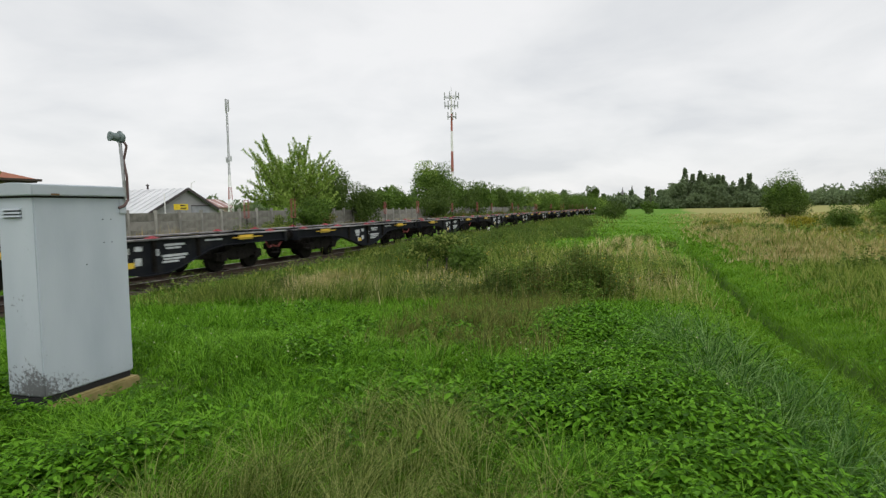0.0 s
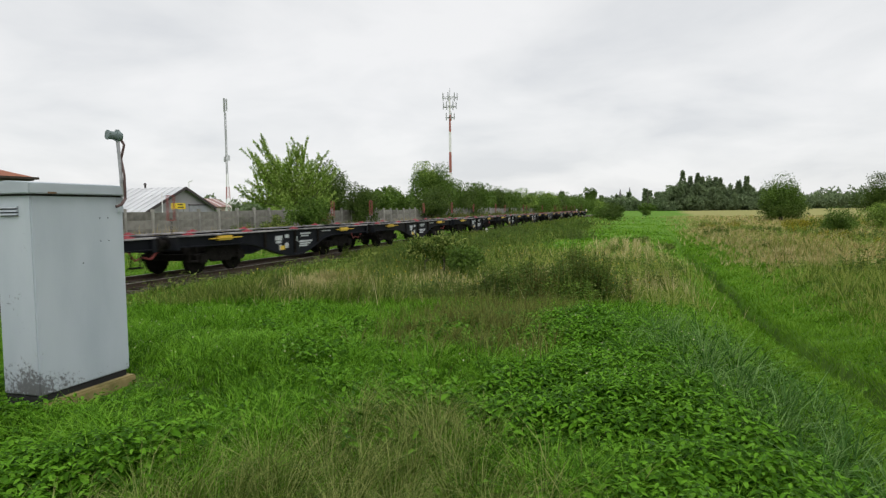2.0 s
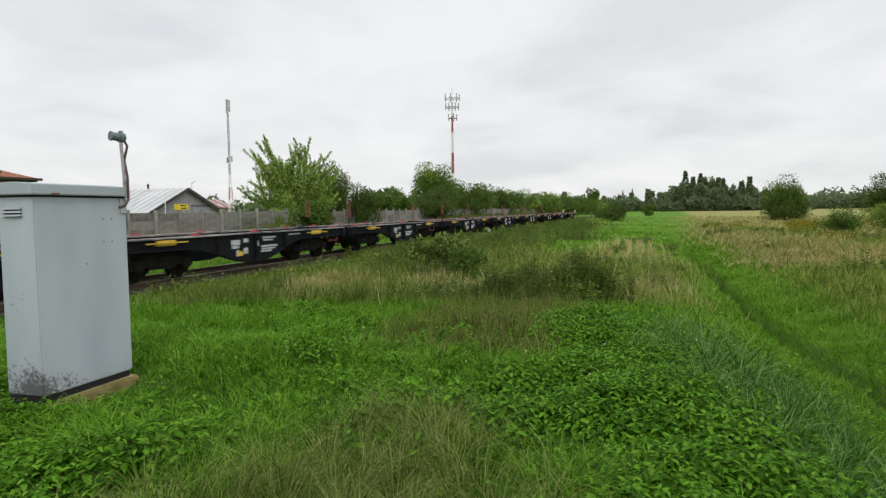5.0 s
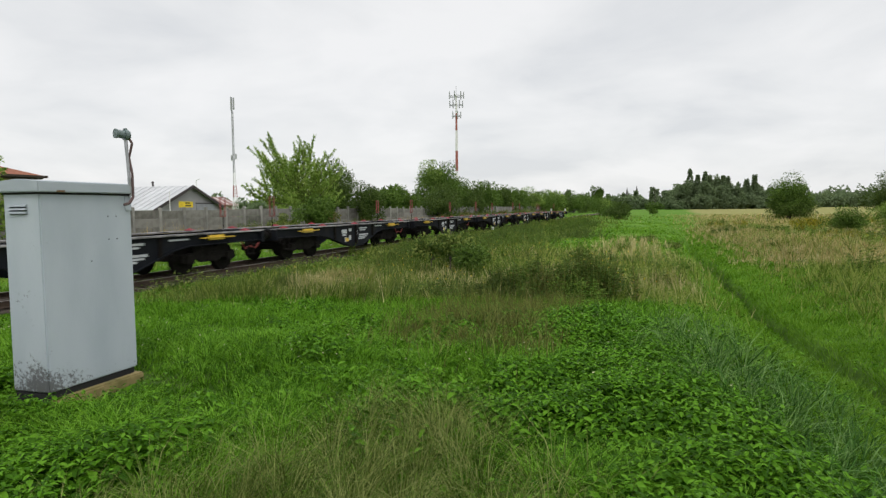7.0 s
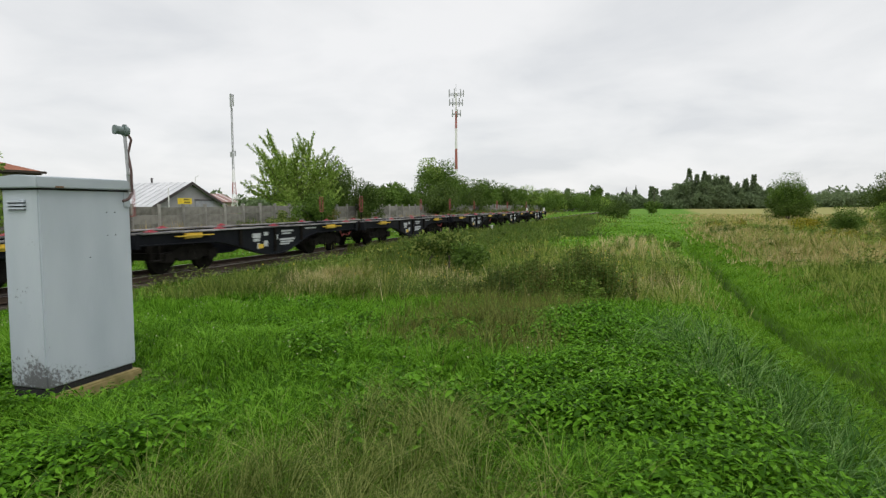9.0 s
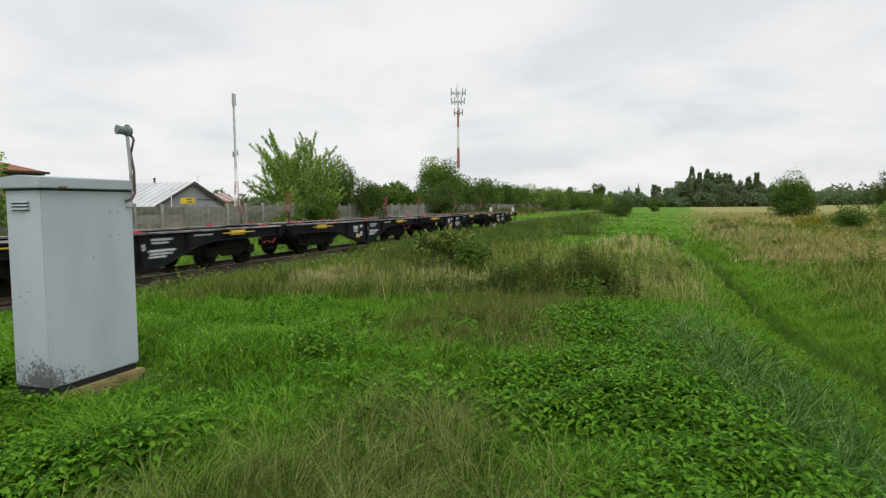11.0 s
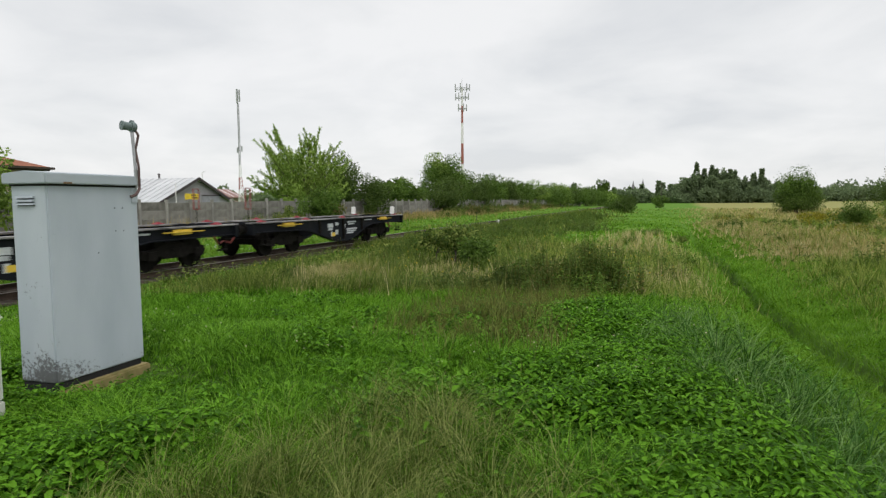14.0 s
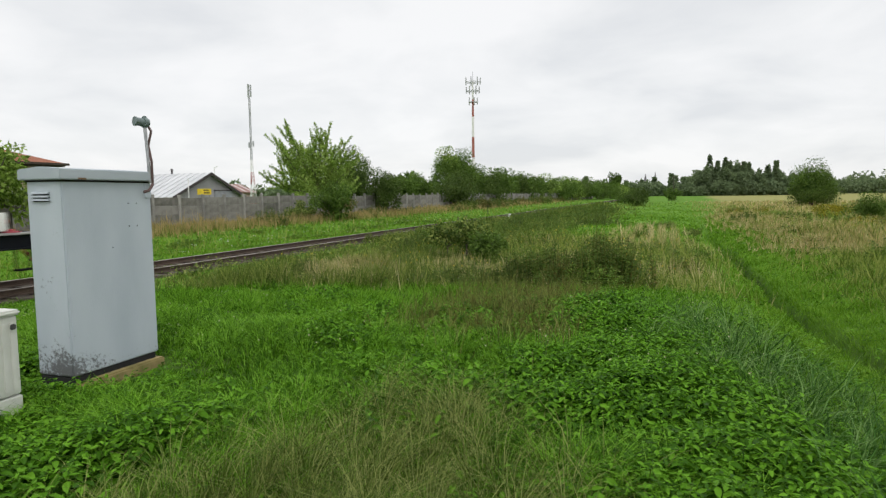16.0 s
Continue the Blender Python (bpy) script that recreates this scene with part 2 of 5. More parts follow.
def height(x, y):
    x, y = np.asarray(x, float), np.asarray(y, float)
    r = np.hypot(x + 1, y)
    z = 0.28 - 0.5 * sstep(5.0, 17.0, r)
    z = z + (0.05 * wob(x, y, 0.9, 3) + 0.045 * wob(x, y, 2.6, 4) + 0.02 * wob(x, y, 6.0, 6)) * sstep(0.5, 3, r) + 0.10 * wob(x, y, 0.25, 5) * sstep(8, 20, r)
    # ditch with sloping banks
    d = np.abs(x - ditch_line(y))
    fade = 1 - 0.75 * sstep(22, 70, y)
    # the meadow falls away towards it, and the far side climbs slowly
    z = z - 0.42 * sstep(0.7, 2.2, x) * (1 - sstep(3.0, 5.2, x)) * (1 - 0.6 * sstep(25, 80, y))
    z = z - 0.35 * sstep(28, 75, y) * sstep(-11.5, -6, x)
    z = z - (0.54 * (1 - sstep(0.06, 0.36, d)) + 0.06 * (1 - sstep(0.3, 1.0, d))) * fade
    z = z - 0.15 * np.exp(-(((x + 4.9) / 0.75) ** 2 + ((y - 4.2) / 0.9) ** 2))
    # low bank to the right
    z = z + 0.15 * sstep(4.5, 8, x) * (1 - sstep(60, 200, y))
    # track bed
    t = np.abs(x - TRACK_X)
    bed = 1 - sstep(1.5, 3.0, t)
    z = z * (1 - bed) + bed * -0.22
    # verge up to the fence
    f = sstep(-19, -27, x)
    z = z * (1 - f) + f * (0.05 + 0.04 * wob(x, y, 0.4, 9))
    far = sstep(150, 400, np.hypot(x, y))
    return z * (1 - far) + far * -0.45


def steps(lo, hi, near, grow, centre, far):
    out, s, v = [centre], near, centre
    while v < hi:
        v += s
        s = near if v < far else s * grow
        out.append(v)
    s, v = near, centre
    while v > lo:
        v -= s
        s = near if v > -far else s * grow
        out.insert(0, v)
    return np.array(out)


gx = steps(-3500, 3500, 0.3, 1.10, 0.0, 16)
gx = np.unique(np.concatenate([gx[(gx < 1.4) | (gx > 5.0)], np.arange(1.4, 5.0, 0.08)]))
gy = steps(-400, 4500, 0.35, 1.06, 8.0, 26)
GX, GY = np.meshgrid(gx, gy, indexing="ij")
gv = np.stack([GX, GY, height(GX, GY)], -1).reshape(-1, 3)
ny = len(gy)
ii, jj = np.meshgrid(np.arange(len(gx) - 1), np.arange(ny - 1), indexing="ij")
q = (ii * ny + jj).ravel()
gf = np.stack([q, q + ny, q + ny + 1, q + 1], -1).ravel()
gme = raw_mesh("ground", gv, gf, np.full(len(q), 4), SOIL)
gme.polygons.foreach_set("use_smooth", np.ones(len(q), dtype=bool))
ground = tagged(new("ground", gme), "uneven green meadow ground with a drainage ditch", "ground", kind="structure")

# ---- track ----
bm = bmesh.new()
prism(bm, [(TRACK_X - 1.75, -0.5), (TRACK_X - 1.15, -0.19), (TRACK_X + 1.15, -0.19), (TRACK_X + 1.75, -0.5)], "y", -60, 900)
tagged(part("ballast_bed", bm, BALLAST), "low dirty ballast bed under a single railway track", "ballast", kind="structure")


def rail(x):
    prof = [(-.06, -.15), (.06, -.15), (.06, -.135), (.012, -.115), (.012, -.04), (.035, -.03), (.035, -.004), (.026, 0.0),
            (-.026, 0.0), (-.035, -.004), (-.035, -.03), (-.012, -.04), (-.012, -.115), (-.06, -.135)]
    b = bmesh.new()
    prism(b, [(x + u, v) for u, v in prof], "y", -60, 900)
    ob = part("rail", b, RAIL_SIDE)
    ob.data.materials.append(RAIL_TOP)
    for p in ob.data.polygons:
        if p.normal.z > 0.9 and p.center.z > -0.01:
            p.material_index = 1
    return tagged(ob, "rusty steel rail with a shiny running surface", "rail", "rails of the track")


rail(TRACK_X + GAUGE / 2), rail(TRACK_X - GAUGE / 2)

# ---- concrete panel fence ----
POST0, PITCH, PANELS = 17.78, 2.05, 112
FENCE_TOP = 2.08


def fence():
    post = boxes((-0.09, 0.10, -0.075, 0.075, -0.4, FENCE_TOP + 0.09), bevel=0.012)
    pm = bpy.data.meshes.new("fence_post")
    post.to_mesh(pm), post.free(), pm.materials.append(CONCRETE_POST)
    slabs = []
    for kind in range(3):
        b = boxes((-0.025, 0.025, 0.065, PITCH - 0.065, 0, 0.495), bevel=0.008)
        if kind == 0:    # raised oblong field with a pointed end
            box(b, 0.02, 0.04, 0.35, PITCH - 0.35, 0.12, 0.38)
        elif kind == 1:  # three shallow ribs
            for z in (0.1, 0.24, 0.38):
                box(b, 0.02, 0.036, 0.1, PITCH - 0.1, z, z + 0.05)
        m = bpy.data.meshes.new("slab")
        b.to_mesh(m), b.free(), m.materials.append(CONCRETE)
        slabs.append(m)
    f = new("concrete_fence")
    f.location = (FENCE_X, 0, 0)
    tagged(f, "weathered grey precast concrete panel fence behind tall grass", "fence")
    rnd = random.Random(4)
    for i in range(PANELS + 1):
        y = POST0 + i * PITCH
        dz = 0.05 * math.sin(i * 0.7) + rnd.uniform(-0.02, 0.02)
        p = new("fence_post", pm)
        p.parent, p.location = f, (0.02, y, dz)
        p.rotation_euler = (rnd.uniform(-.015, .015), rnd.uniform(-.02, .02), 0)
        if i == PANELS:
            break
        if i in (57, 58, 71):
            continue
        n = 4
        for k in range(n):
            if i > 44 and k == 3 and rnd.random() < 0.35:
                continue
            s = new("slab", slabs[(0 if k == 3 else 2) if i % 3 else (1 if k == 3 else 2)])
            s.parent, s.location = f, (0, y, dz - 0.02 + k * 0.5)
            s.rotation_euler = (rnd.uniform(-.006, .006), rnd.uniform(-.012, .012), 0)


# ---- relay cabinet ----
def cabinet_paint():
    """Pale blue-grey enamel, flaked and dirty in the lowest part."""
    m = material("cabinet_enamel", [(0.3, (0.36, 0.41, 0.455)), (0.55, (0.43, 0.48, 0.525)), (0.75, (0.48, 0.53, 0.57))], scale=2.2, rough=0.55,
                 bump=0.06, bump_scale=60, stretch=(1.5, 1.5, 0.5))
    n, l = m.node_tree.nodes, m.node_tree.links
    b = n["Principled BSDF"]
    old = b.inputs["Base Color"].links[0].from_socket
    co = n.new("ShaderNodeTexCoord")
    sep = n.new("ShaderNodeSeparateXYZ")
    l.new(co.outputs["Object"], sep.inputs[0])
    flake = n.new("ShaderNodeTexNoise")
    flake.inputs["Scale"].default_value, flake.inputs["Detail"].default_value = 34, 9
    flake.inputs["Roughness"].default_value = 0.72
    l.new(co.outputs["Object"], flake.inputs["Vector"])
    big = n.new("ShaderNodeTexNoise")
    big.inputs["Scale"].default_value = 5
    l.new(co.outputs["Object"], big.inputs["Vector"])
    low = n.new("ShaderNodeMapRange")
    low.inputs["From Min"].default_value, low.inputs["From Max"].default_value = 0.0, 0.36
    low.inputs["To Min"].default_value, low.inputs["To Max"].default_value = 0.30, -0.05
    l.new(sep.outputs["Z"], low.inputs["Value"])
    corner = n.new("ShaderNodeMapRange")
    corner.inputs["From Min"].default_value, corner.inputs["From Max"].default_value = -0.5, -0.05
    corner.inputs["To Min"].default_value, corner.inputs["To Max"].default_value = 0.20, -0.06
    l.new(sep.outputs["Y"], corner.inputs["Value"])
    s1 = n.new("ShaderNodeMath")
    l.new(low.outputs[0], s1.inputs[0]), l.new(corner.outputs[0], s1.inputs[1])
    s2 = n.new("ShaderNodeMath")
    s2.operation = "MULTIPLY_ADD"
    l.new(big.outputs["Fac"], s2.inputs[0])
    s2.inputs[1].default_value = 0.55
    l.new(flake.outputs["Fac"], s2.inputs[2])
    s3 = n.new("ShaderNodeMath")
    l.new(s1.outputs[0], s3.inputs[0]), l.new(s2.outputs[0], s3.inputs[1])
    step = n.new("ShaderNodeMapRange")
    step.inputs["From Min"].default_value, step.inputs["From Max"].default_value = 1.08, 1.20
    l.new(s3.outputs[0], step.inputs["Value"])
    mix = n.new("ShaderNodeMix")
    mix.data_type = "RGBA"
    l.new(step.outputs[0], mix.inputs["Factor"])
    l.new(old, mix.inputs["A"])
    mix.inputs["B"].default_value = (0.13, 0.135, 0.14, 1)
    l.new(mix.outputs["Result"], b.inputs["Base Color"])
    return m


def relay_cabinet():
    paint = cabinet_paint()
    dark = plain("dark_gap", (0.015, 0.015, 0.016), rough=0.9)
    plinth = material("mossy_concrete", [(0.35, (0.16, 0.14, 0.045)), (0.6, (0.30, 0.235, 0.10))], scale=7, rough=0.95, bump=0.5)
    lidm = material("cabinet_lid_enamel", [(0.3, (0.33, 0.375, 0.41)), (0.7, (0.43, 0.475, 0.505))], scale=3, rough=0.55)
    steel = plain("galvanised_steel", (0.36, 0.37, 0.38), rough=0.45, metal=0.7, scale=20)
    c = new("relay_cabinet")
    c.location = (-5.03, 4.336, 0.346)
    c.rotation_euler = (0, 0, radians(1.5))
    tagged(c, "tall pale blue-grey steel trackside cabinet with flaking paint at its foot", "cabinet")
    hx, hy = 0.20, 0.494
    part("body", boxes((-hx, hx, -hy, hy, 0.0, 1.71), bevel=0.012), paint, c)
    part("plinth", boxes((-hx - .02, hx + .05, -hy + .02, hy + .03, -0.5, -0.06), bevel=0.015), plinth, c, "mossy concrete plinth")
    part("base_gap", boxes((-hx + .03, hx - .02, -hy + .03, hy - .03, -0.07, 0.002)), dark, c)
    part("kick_plate", boxes((-hx + .02, hx - .01, -hy + .004, -hy + .03, -0.12, -0.006), bevel=0.006), dark, c)
    bm = bmesh.new()
    o = 0.045
    prism(bm, [(-hx - o, 1.708), (hx + o, 1.708), (hx + o, 1.798), (0.0, 1.82), (-hx - o, 1.798)], "y", -hy - o, hy + .012)
    bmesh.ops.bevel(bm, geom=bm.edges[:], offset=0.008, segments=2, affect="EDGES")
    part("lid", bm, lidm, c, "overhanging folded steel lid")
    # near-black strip stands for the shadowed gap below the overhanging lid
    part("lid_seal", boxes((-hx - .004, hx + .004, -hy - .004, hy + .004, 1.690, 1.707)), dark, c)
    part("lid_rust_spot", boxes((hx + o - .004, hx + o + .003, -hy + 0.13, -hy + 0.21, 1.710, 1.726)),
         plain("rust", (0.16, 0.10, 0.05), rough=0.9), c)
    for i in range(3):
        b = bmesh.new()
        z = 1.530 + i * 0.029
        prism(b, [(-hy - 0.001, z), (-hy - 0.026, z), (-hy - 0.02, z + 0.013), (-hy - 0.001, z + 0.02)], "x", -0.13, 0.07)
        part("vent_louvre", b, lidm, c)
        # shadow in the slot under each louvre, laid on as a dark strip
        part("vent_slot", boxes((-0.125, 0.065, -hy - 0.003, -hy + 0.002, z - 0.008, z - 0.001)), dark, c)
    for y, z in ((0.205, 1.495), (0.30, 1.495), (0.205, 1.28), (0.30, 1.28), (0.0, 1.09), (0.45, 1.57)):
        b = rods(((hx - 0.004, y, z), (hx + 0.004, y, z), 0.0055))
        part("bolt", b, dark, c)
    part("hinge_plate", boxes((hx, hx + .010, hy - .085, hy - .005, 1.545, 1.688), bevel=0.003), paint, c)
    # bell on a bent pipe
    bell_m = plain("weathered_grey_green_paint", (0.13, 0.17, 0.165), rough=0.6, scale=15)
    pm = rods(((hx + .03, hy - .03, 1.69), (hx + .035, hy - .045, 1.86), 0.017), ((hx + .035, hy - .045, 1.86), (hx + .015, hy - .04, 2.12), 0.015),
              ((hx + .015, hy - .04, 2.12), (hx + .0, hy - .035, 2.280), 0.016))
    part("bell_pole", pm, steel, c, "bent grey steel pipe")
    b = rods(((hx + .05, hy - .02, 1.68), (hx + .06, hy - .03, 1.9), 0.012), ((hx + .06, hy - .03, 1.9), (hx + .015, hy - .015, 2.06), 0.012),
             ((hx + .015, hy - .015, 2.06), (hx + .045, hy - .0, 2.2), 0.012), ((hx + .045, hy - .0, 2.2), (hx + .01, hy - .02, 2.270), 0.012),
             ((hx + .05, hy - .02, 1.68), (hx + .07, hy - .09, 1.62), 0.014), ((hx + .07, hy - .09, 1.62), (hx + .05, hy - .14, 1.60), 0.014))
    part("cable", b, plain("brown_cable", (0.10, 0.06, 0.055), rough=0.7), c, "twisted brown cable")
    b = rods(((hx + .0, hy - .05, 2.280), (hx - .02, hy - .12, 2.285), 0.040), ((hx - .02, hy - .12, 2.285), (hx - .026, hy - .135, 2.286), 0.046),
             ((hx + .0, hy - .05, 2.280), (hx + .01, hy - .02, 2.280), 0.052), ((hx + .01, hy - .02, 2.280), (hx + .018, hy - .0, 2.280), 0.038),
             n=20)
    part("bell", b, bell_m, c, "small grey-green weatherproof bell housing")
    part("bell_cap", boxes((hx - .015, hx + .025, hy - .055, hy - .015, 2.32, 2.342), bevel=0.008), bell_m, c)


def cable_cabinet():
    """Low ribbed plastic distribution box."""
    pm = material("aged_white_plastic", [(0.3, (0.50, 0.51, 0.46)), (0.7, (0.62, 0.63, 0.58))], scale=5, rough=0.5)
    c = new("cable_cabinet")
    c.location = (-4.62, 2.98, 0.19)
    c.rotation_euler = (0, 0, radians(3))
    tagged(c, "low off-white ribbed plastic cable distribution cabinet", "cabinet")
    part("body", boxes((-0.16, 0.16, -0.4, 0.16, 0.275, 0.86), bevel=0.01), pm, c)
    for i in range(8):
        part("rib", boxes((0.158, 0.170, -0.36 + i * 0.065, -0.325 + i * 0.065, 0.31, 0.81), bevel=0.003), pm, c)
    for i in range(4):
        part("rib", boxes((-0.12 + i * 0.065, -0.085 + i * 0.065, 0.158, 0.168, 0.31, 0.81), bevel=0.003), pm, c)
    part("roof", boxes((-0.18, 0.18, -0.42, 0.18, 0.86, 0.90), bevel=0.015), pm, c)
    part("foot", boxes((-0.165, 0.165, -0.4, 0.165, -0.3, 0.265), bevel=0.01), pm, c)
    part("lock", boxes((0.168, 0.19, 0.09, 0.13, 0.76, 0.80), bevel=0.006), plain("dark_lock", (0.05, 0.05, 0.05)), c)


# ---- buildings ----
def warehouse():
    wall = material("grey_render", [(0.3, (0.27, 0.265, 0.27)), (0.7, (0.35, 0.345, 0.35))], scale=1.5, rough=0.9)
    roofm = material("pale_sheet_metal_roof", [(0.3, (0.44, 0.45, 0.46)), (0.7, (0.62, 0.63, 0.64))], scale=0.8, rough=0.45, metal=0.25)
    trim = plain("dark_brown_trim", (0.055, 0.045, 0.045), rough=0.7)
    w = new("warehouse")
    w.location = (-32.0, 37.5, 0)
    tagged(w, "low grey shed with a pale seamed sheet-metal gable roof", "building")
    hw, eave, ridge, deep = 3.55, 2.08, 3.68, 14.0
    b = bmesh.new()
    prism(b, [(-hw, 0), (hw, 0), (hw, eave), (0, ridge - 0.04), (-hw, eave)], "x", -deep, 0)
    part("wall", b, wall, w)
    for sgn, nm in ((-1, "roof_slope"), (1, "roof_slope")):
        b = bmesh.new()
        o = sgn * (hw + 0.35)
        ez = eave - 0.35 * (ridge - eave) / hw
        prism(b, [(0, ridge), (o, ez), (o, ez + 0.06), (0, ridge + 0.06)], "x", -deep - .2, 0.25)
        roof = part(nm, b, roofm, w)
        for i in range(24):
            x = 0.2 - i * 0.6
            b = bmesh.new()
            prism(b, [(0, ridge + .055), (o, ez + .055), (o, ez + .10), (0, ridge + .10)], "x", x - 0.025, x + 0.025)
            part("seam", b, roofm, roof)
        b = bmesh.new()
        prism(b, [(0, ridge + 0.11), (o, ez + 0.11), (o, ez - 0.1), (0, ridge - 0.1)], "x", 0.25, 0.30)
        part("barge_board", b, trim, w)
    part("door_panel", boxes((0.0, 0.06, 0.55, 2.5, 0.0, 2.42), bevel=0.01), plain("grey_door_sheet", (0.30, 0.31, 0.33), rough=0.6), w)
    part("door_track", boxes((0.0, 0.09, 0.5, 2.55, 2.43, 2.50)), trim, w)
    sg = new("yellow_sign")
    tagged(sg, "yellow sign board with dark bars standing behind the fence", "sign")
    yel = plain("sign_yellow", (0.75, 0.55, 0.02), rough=0.5, scale=9)
    blk = plain("sign_print", (0.03, 0.03, 0.02))
    sg.location = (-28.12, 32.55, 0)
    part("board", boxes((-0.015, 0.015, -0.68, 0.58, 2.12, 2.50), bevel=0.006), yel, sg)
    for y in (-0.5, 0.45):
        part("post", boxes((-0.06, -0.018, y - .02, y + .02, 0.0, 2.3)), CONCRETE_POST, sg)
    for y0, y1, z in ((-0.15, 0.32, 2.37), (-0.12, 0.40, 2.20)):
        part("lettering_bar", boxes((0.016, 0.020, y0, y1, z, z + 0.07)), blk, sg)
    part("pipe", rods(((0.45, -2.6, 1.6), (0.45, -2.6, 3.3), 0.035)), WHITE, w, "thin white pole")
    # chimneys and vents
    for x, y, hgt in ((-3.5, 0.1, 0.35), (-8.0, 0.0, 0.3)):
        part("roof_vent", rods(((x, y, ridge - .1), (x, y, ridge + hgt), 0.07), ((x, y, ridge + hgt), (x, y, ridge + hgt + .12), 0.14, 0.03)), trim, w)


def hip_house():
    tiles = material("red_clay_tiles", [(0.3, (0.17, 0.055, 0.028)), (0.7, (0.33, 0.12, 0.06))], scale=10, rough=0.85, bump=0.5, stretch=(1, 1, 3))
    wallm = material("ochre_render", [(0.3, (0.42, 0.34, 0.22)), (0.7, (0.52, 0.43, 0.3))], scale=2, rough=0.9)
    dark = plain("shadowed_soffit_wood", (0.05, 0.035, 0.025))
    h = new("house")
    h.location = (-40.4, 21.2, 0)
    tagged(h, "house with a red-brown tiled hip roof and dark eaves", "house")
    part("wall", boxes((-6, 6, -6, 5.2, 0, 3.9)), wallm, h)
    b = bmesh.new()
    v = [b.verts.new(p) for p in ((-7, -7, 4.0), (7, -7, 4.0), (7, 6, 4.0), (-7, 6, 4.0), (-0.6, -0.9, 6.2), (0.6, -0.1, 6.2))]
    for f in ((0, 1, 5, 4), (1, 2, 5), (2, 3, 4, 5), (3, 0, 4), (3, 2, 1, 0)):
        b.faces.new([v[i] for i in f])
    roof = part("roof", b, tiles, h)
    part("eaves", boxes((-6.9, 6.9, -6.9, 5.9, 3.82, 3.99), bevel=0.02), dark, h)
    part("gutter", boxes((-7.05, 7.05, 5.95, 6.08, 3.9, 4.03), (6.98, 7.1, -7, 6, 3.9, 4.03)), dark, h)
    for y in (-3.5, 0.5, 3.2):
        wd = part("window", boxes((5.98, 6.04, y, y + 1.2, 1.2, 2.6), bevel=0.01), plain("white_window_frame", (0.7, 0.7, 0.68)), h)
        part("pane", boxes((6.03, 6.05, y + .1, y + 1.1, 1.3, 2.5)), plain("dark_glass", (0.03, 0.035, 0.04), rough=0.1), wd)
    part("chimney", boxes((-2.0, -1.5, -1.5, -1.0, 4.8, 6.9), bevel=0.02), tiles, h)


def low_blocks():
    """A low pink building with a tiled gable roof seen past the shed."""
    r = material("faded_red_tiles", [(0.3, (0.20, 0.11, 0.095)), (0.7, (0.34, 0.21, 0.19))], scale=3, rough=0.8, bump=0.3)
    wl_ = material("pink_render", [(0.3, (0.38, 0.28, 0.25)), (0.7, (0.48, 0.36, 0.33))], scale=1, rough=0.9)
    wh = plain("white_boards", (0.65, 0.63, 0.62))
    s = new("outbuilding")
    s.location = (-73.0, 91.0, 0)
    tagged(s, "long low pink outbuilding with a faded red tiled roof", "building")
    part("wall", boxes((-3, 3, -2.6, 2.6, 0, 2.9)), wl_, s)
    for sx in (-1, 1):
        b = bmesh.new()
        prism(b, [(0, 4.2), (sx * 3.4, 2.75), (sx * 3.4, 2.9), (0, 4.35)], "y", -2.9, 2.9)
        roof = part("roof", b, r, s)
        for y in (-1.9, 0.0, 1.9):
            b = bmesh.new()
            prism(b, [(sx * .3, 4.17), (sx * 3.3, 2.89), (sx * 3.3, 2.99), (sx * .3, 4.27)], "y", y - .12, y + .12)
            part("roof_batten", b, wh, roof)
    for i in range(3):
        y0 = -2.2 + i * 1.8
        part("panel", boxes((3, 3.05, y0, y0 + 0.7, 0.9, 2.5)), wh, s)
    lp = tagged(new("yard_lamp_pole"), "slender white yard lamp pole behind the shed", "lamp pole")
    lp.location = (-52.0, 62.0, 0)
    part("shaft", rods(((0, 0, 0), (0, 0, 5.6), .06, .04)), WHITE, lp)
    part("arm", rods(((0, 0, 5.55), (.8, -.3, 5.75), .03)), WHITE, lp)


# ---- masts ----
RED = plain("mast_red", (0.33, 0.105, 0.08), rough=0.65)
WHITE = plain("mast_white", (0.72, 0.71, 0.70), rough=0.6)
STEEL = plain("dull_galvanised_steel", (0.33, 0.34, 0.35), rough=0.55, metal=0.3)
ANT = plain("antenna_grey", (0.38, 0.39, 0.40), rough=0.6)


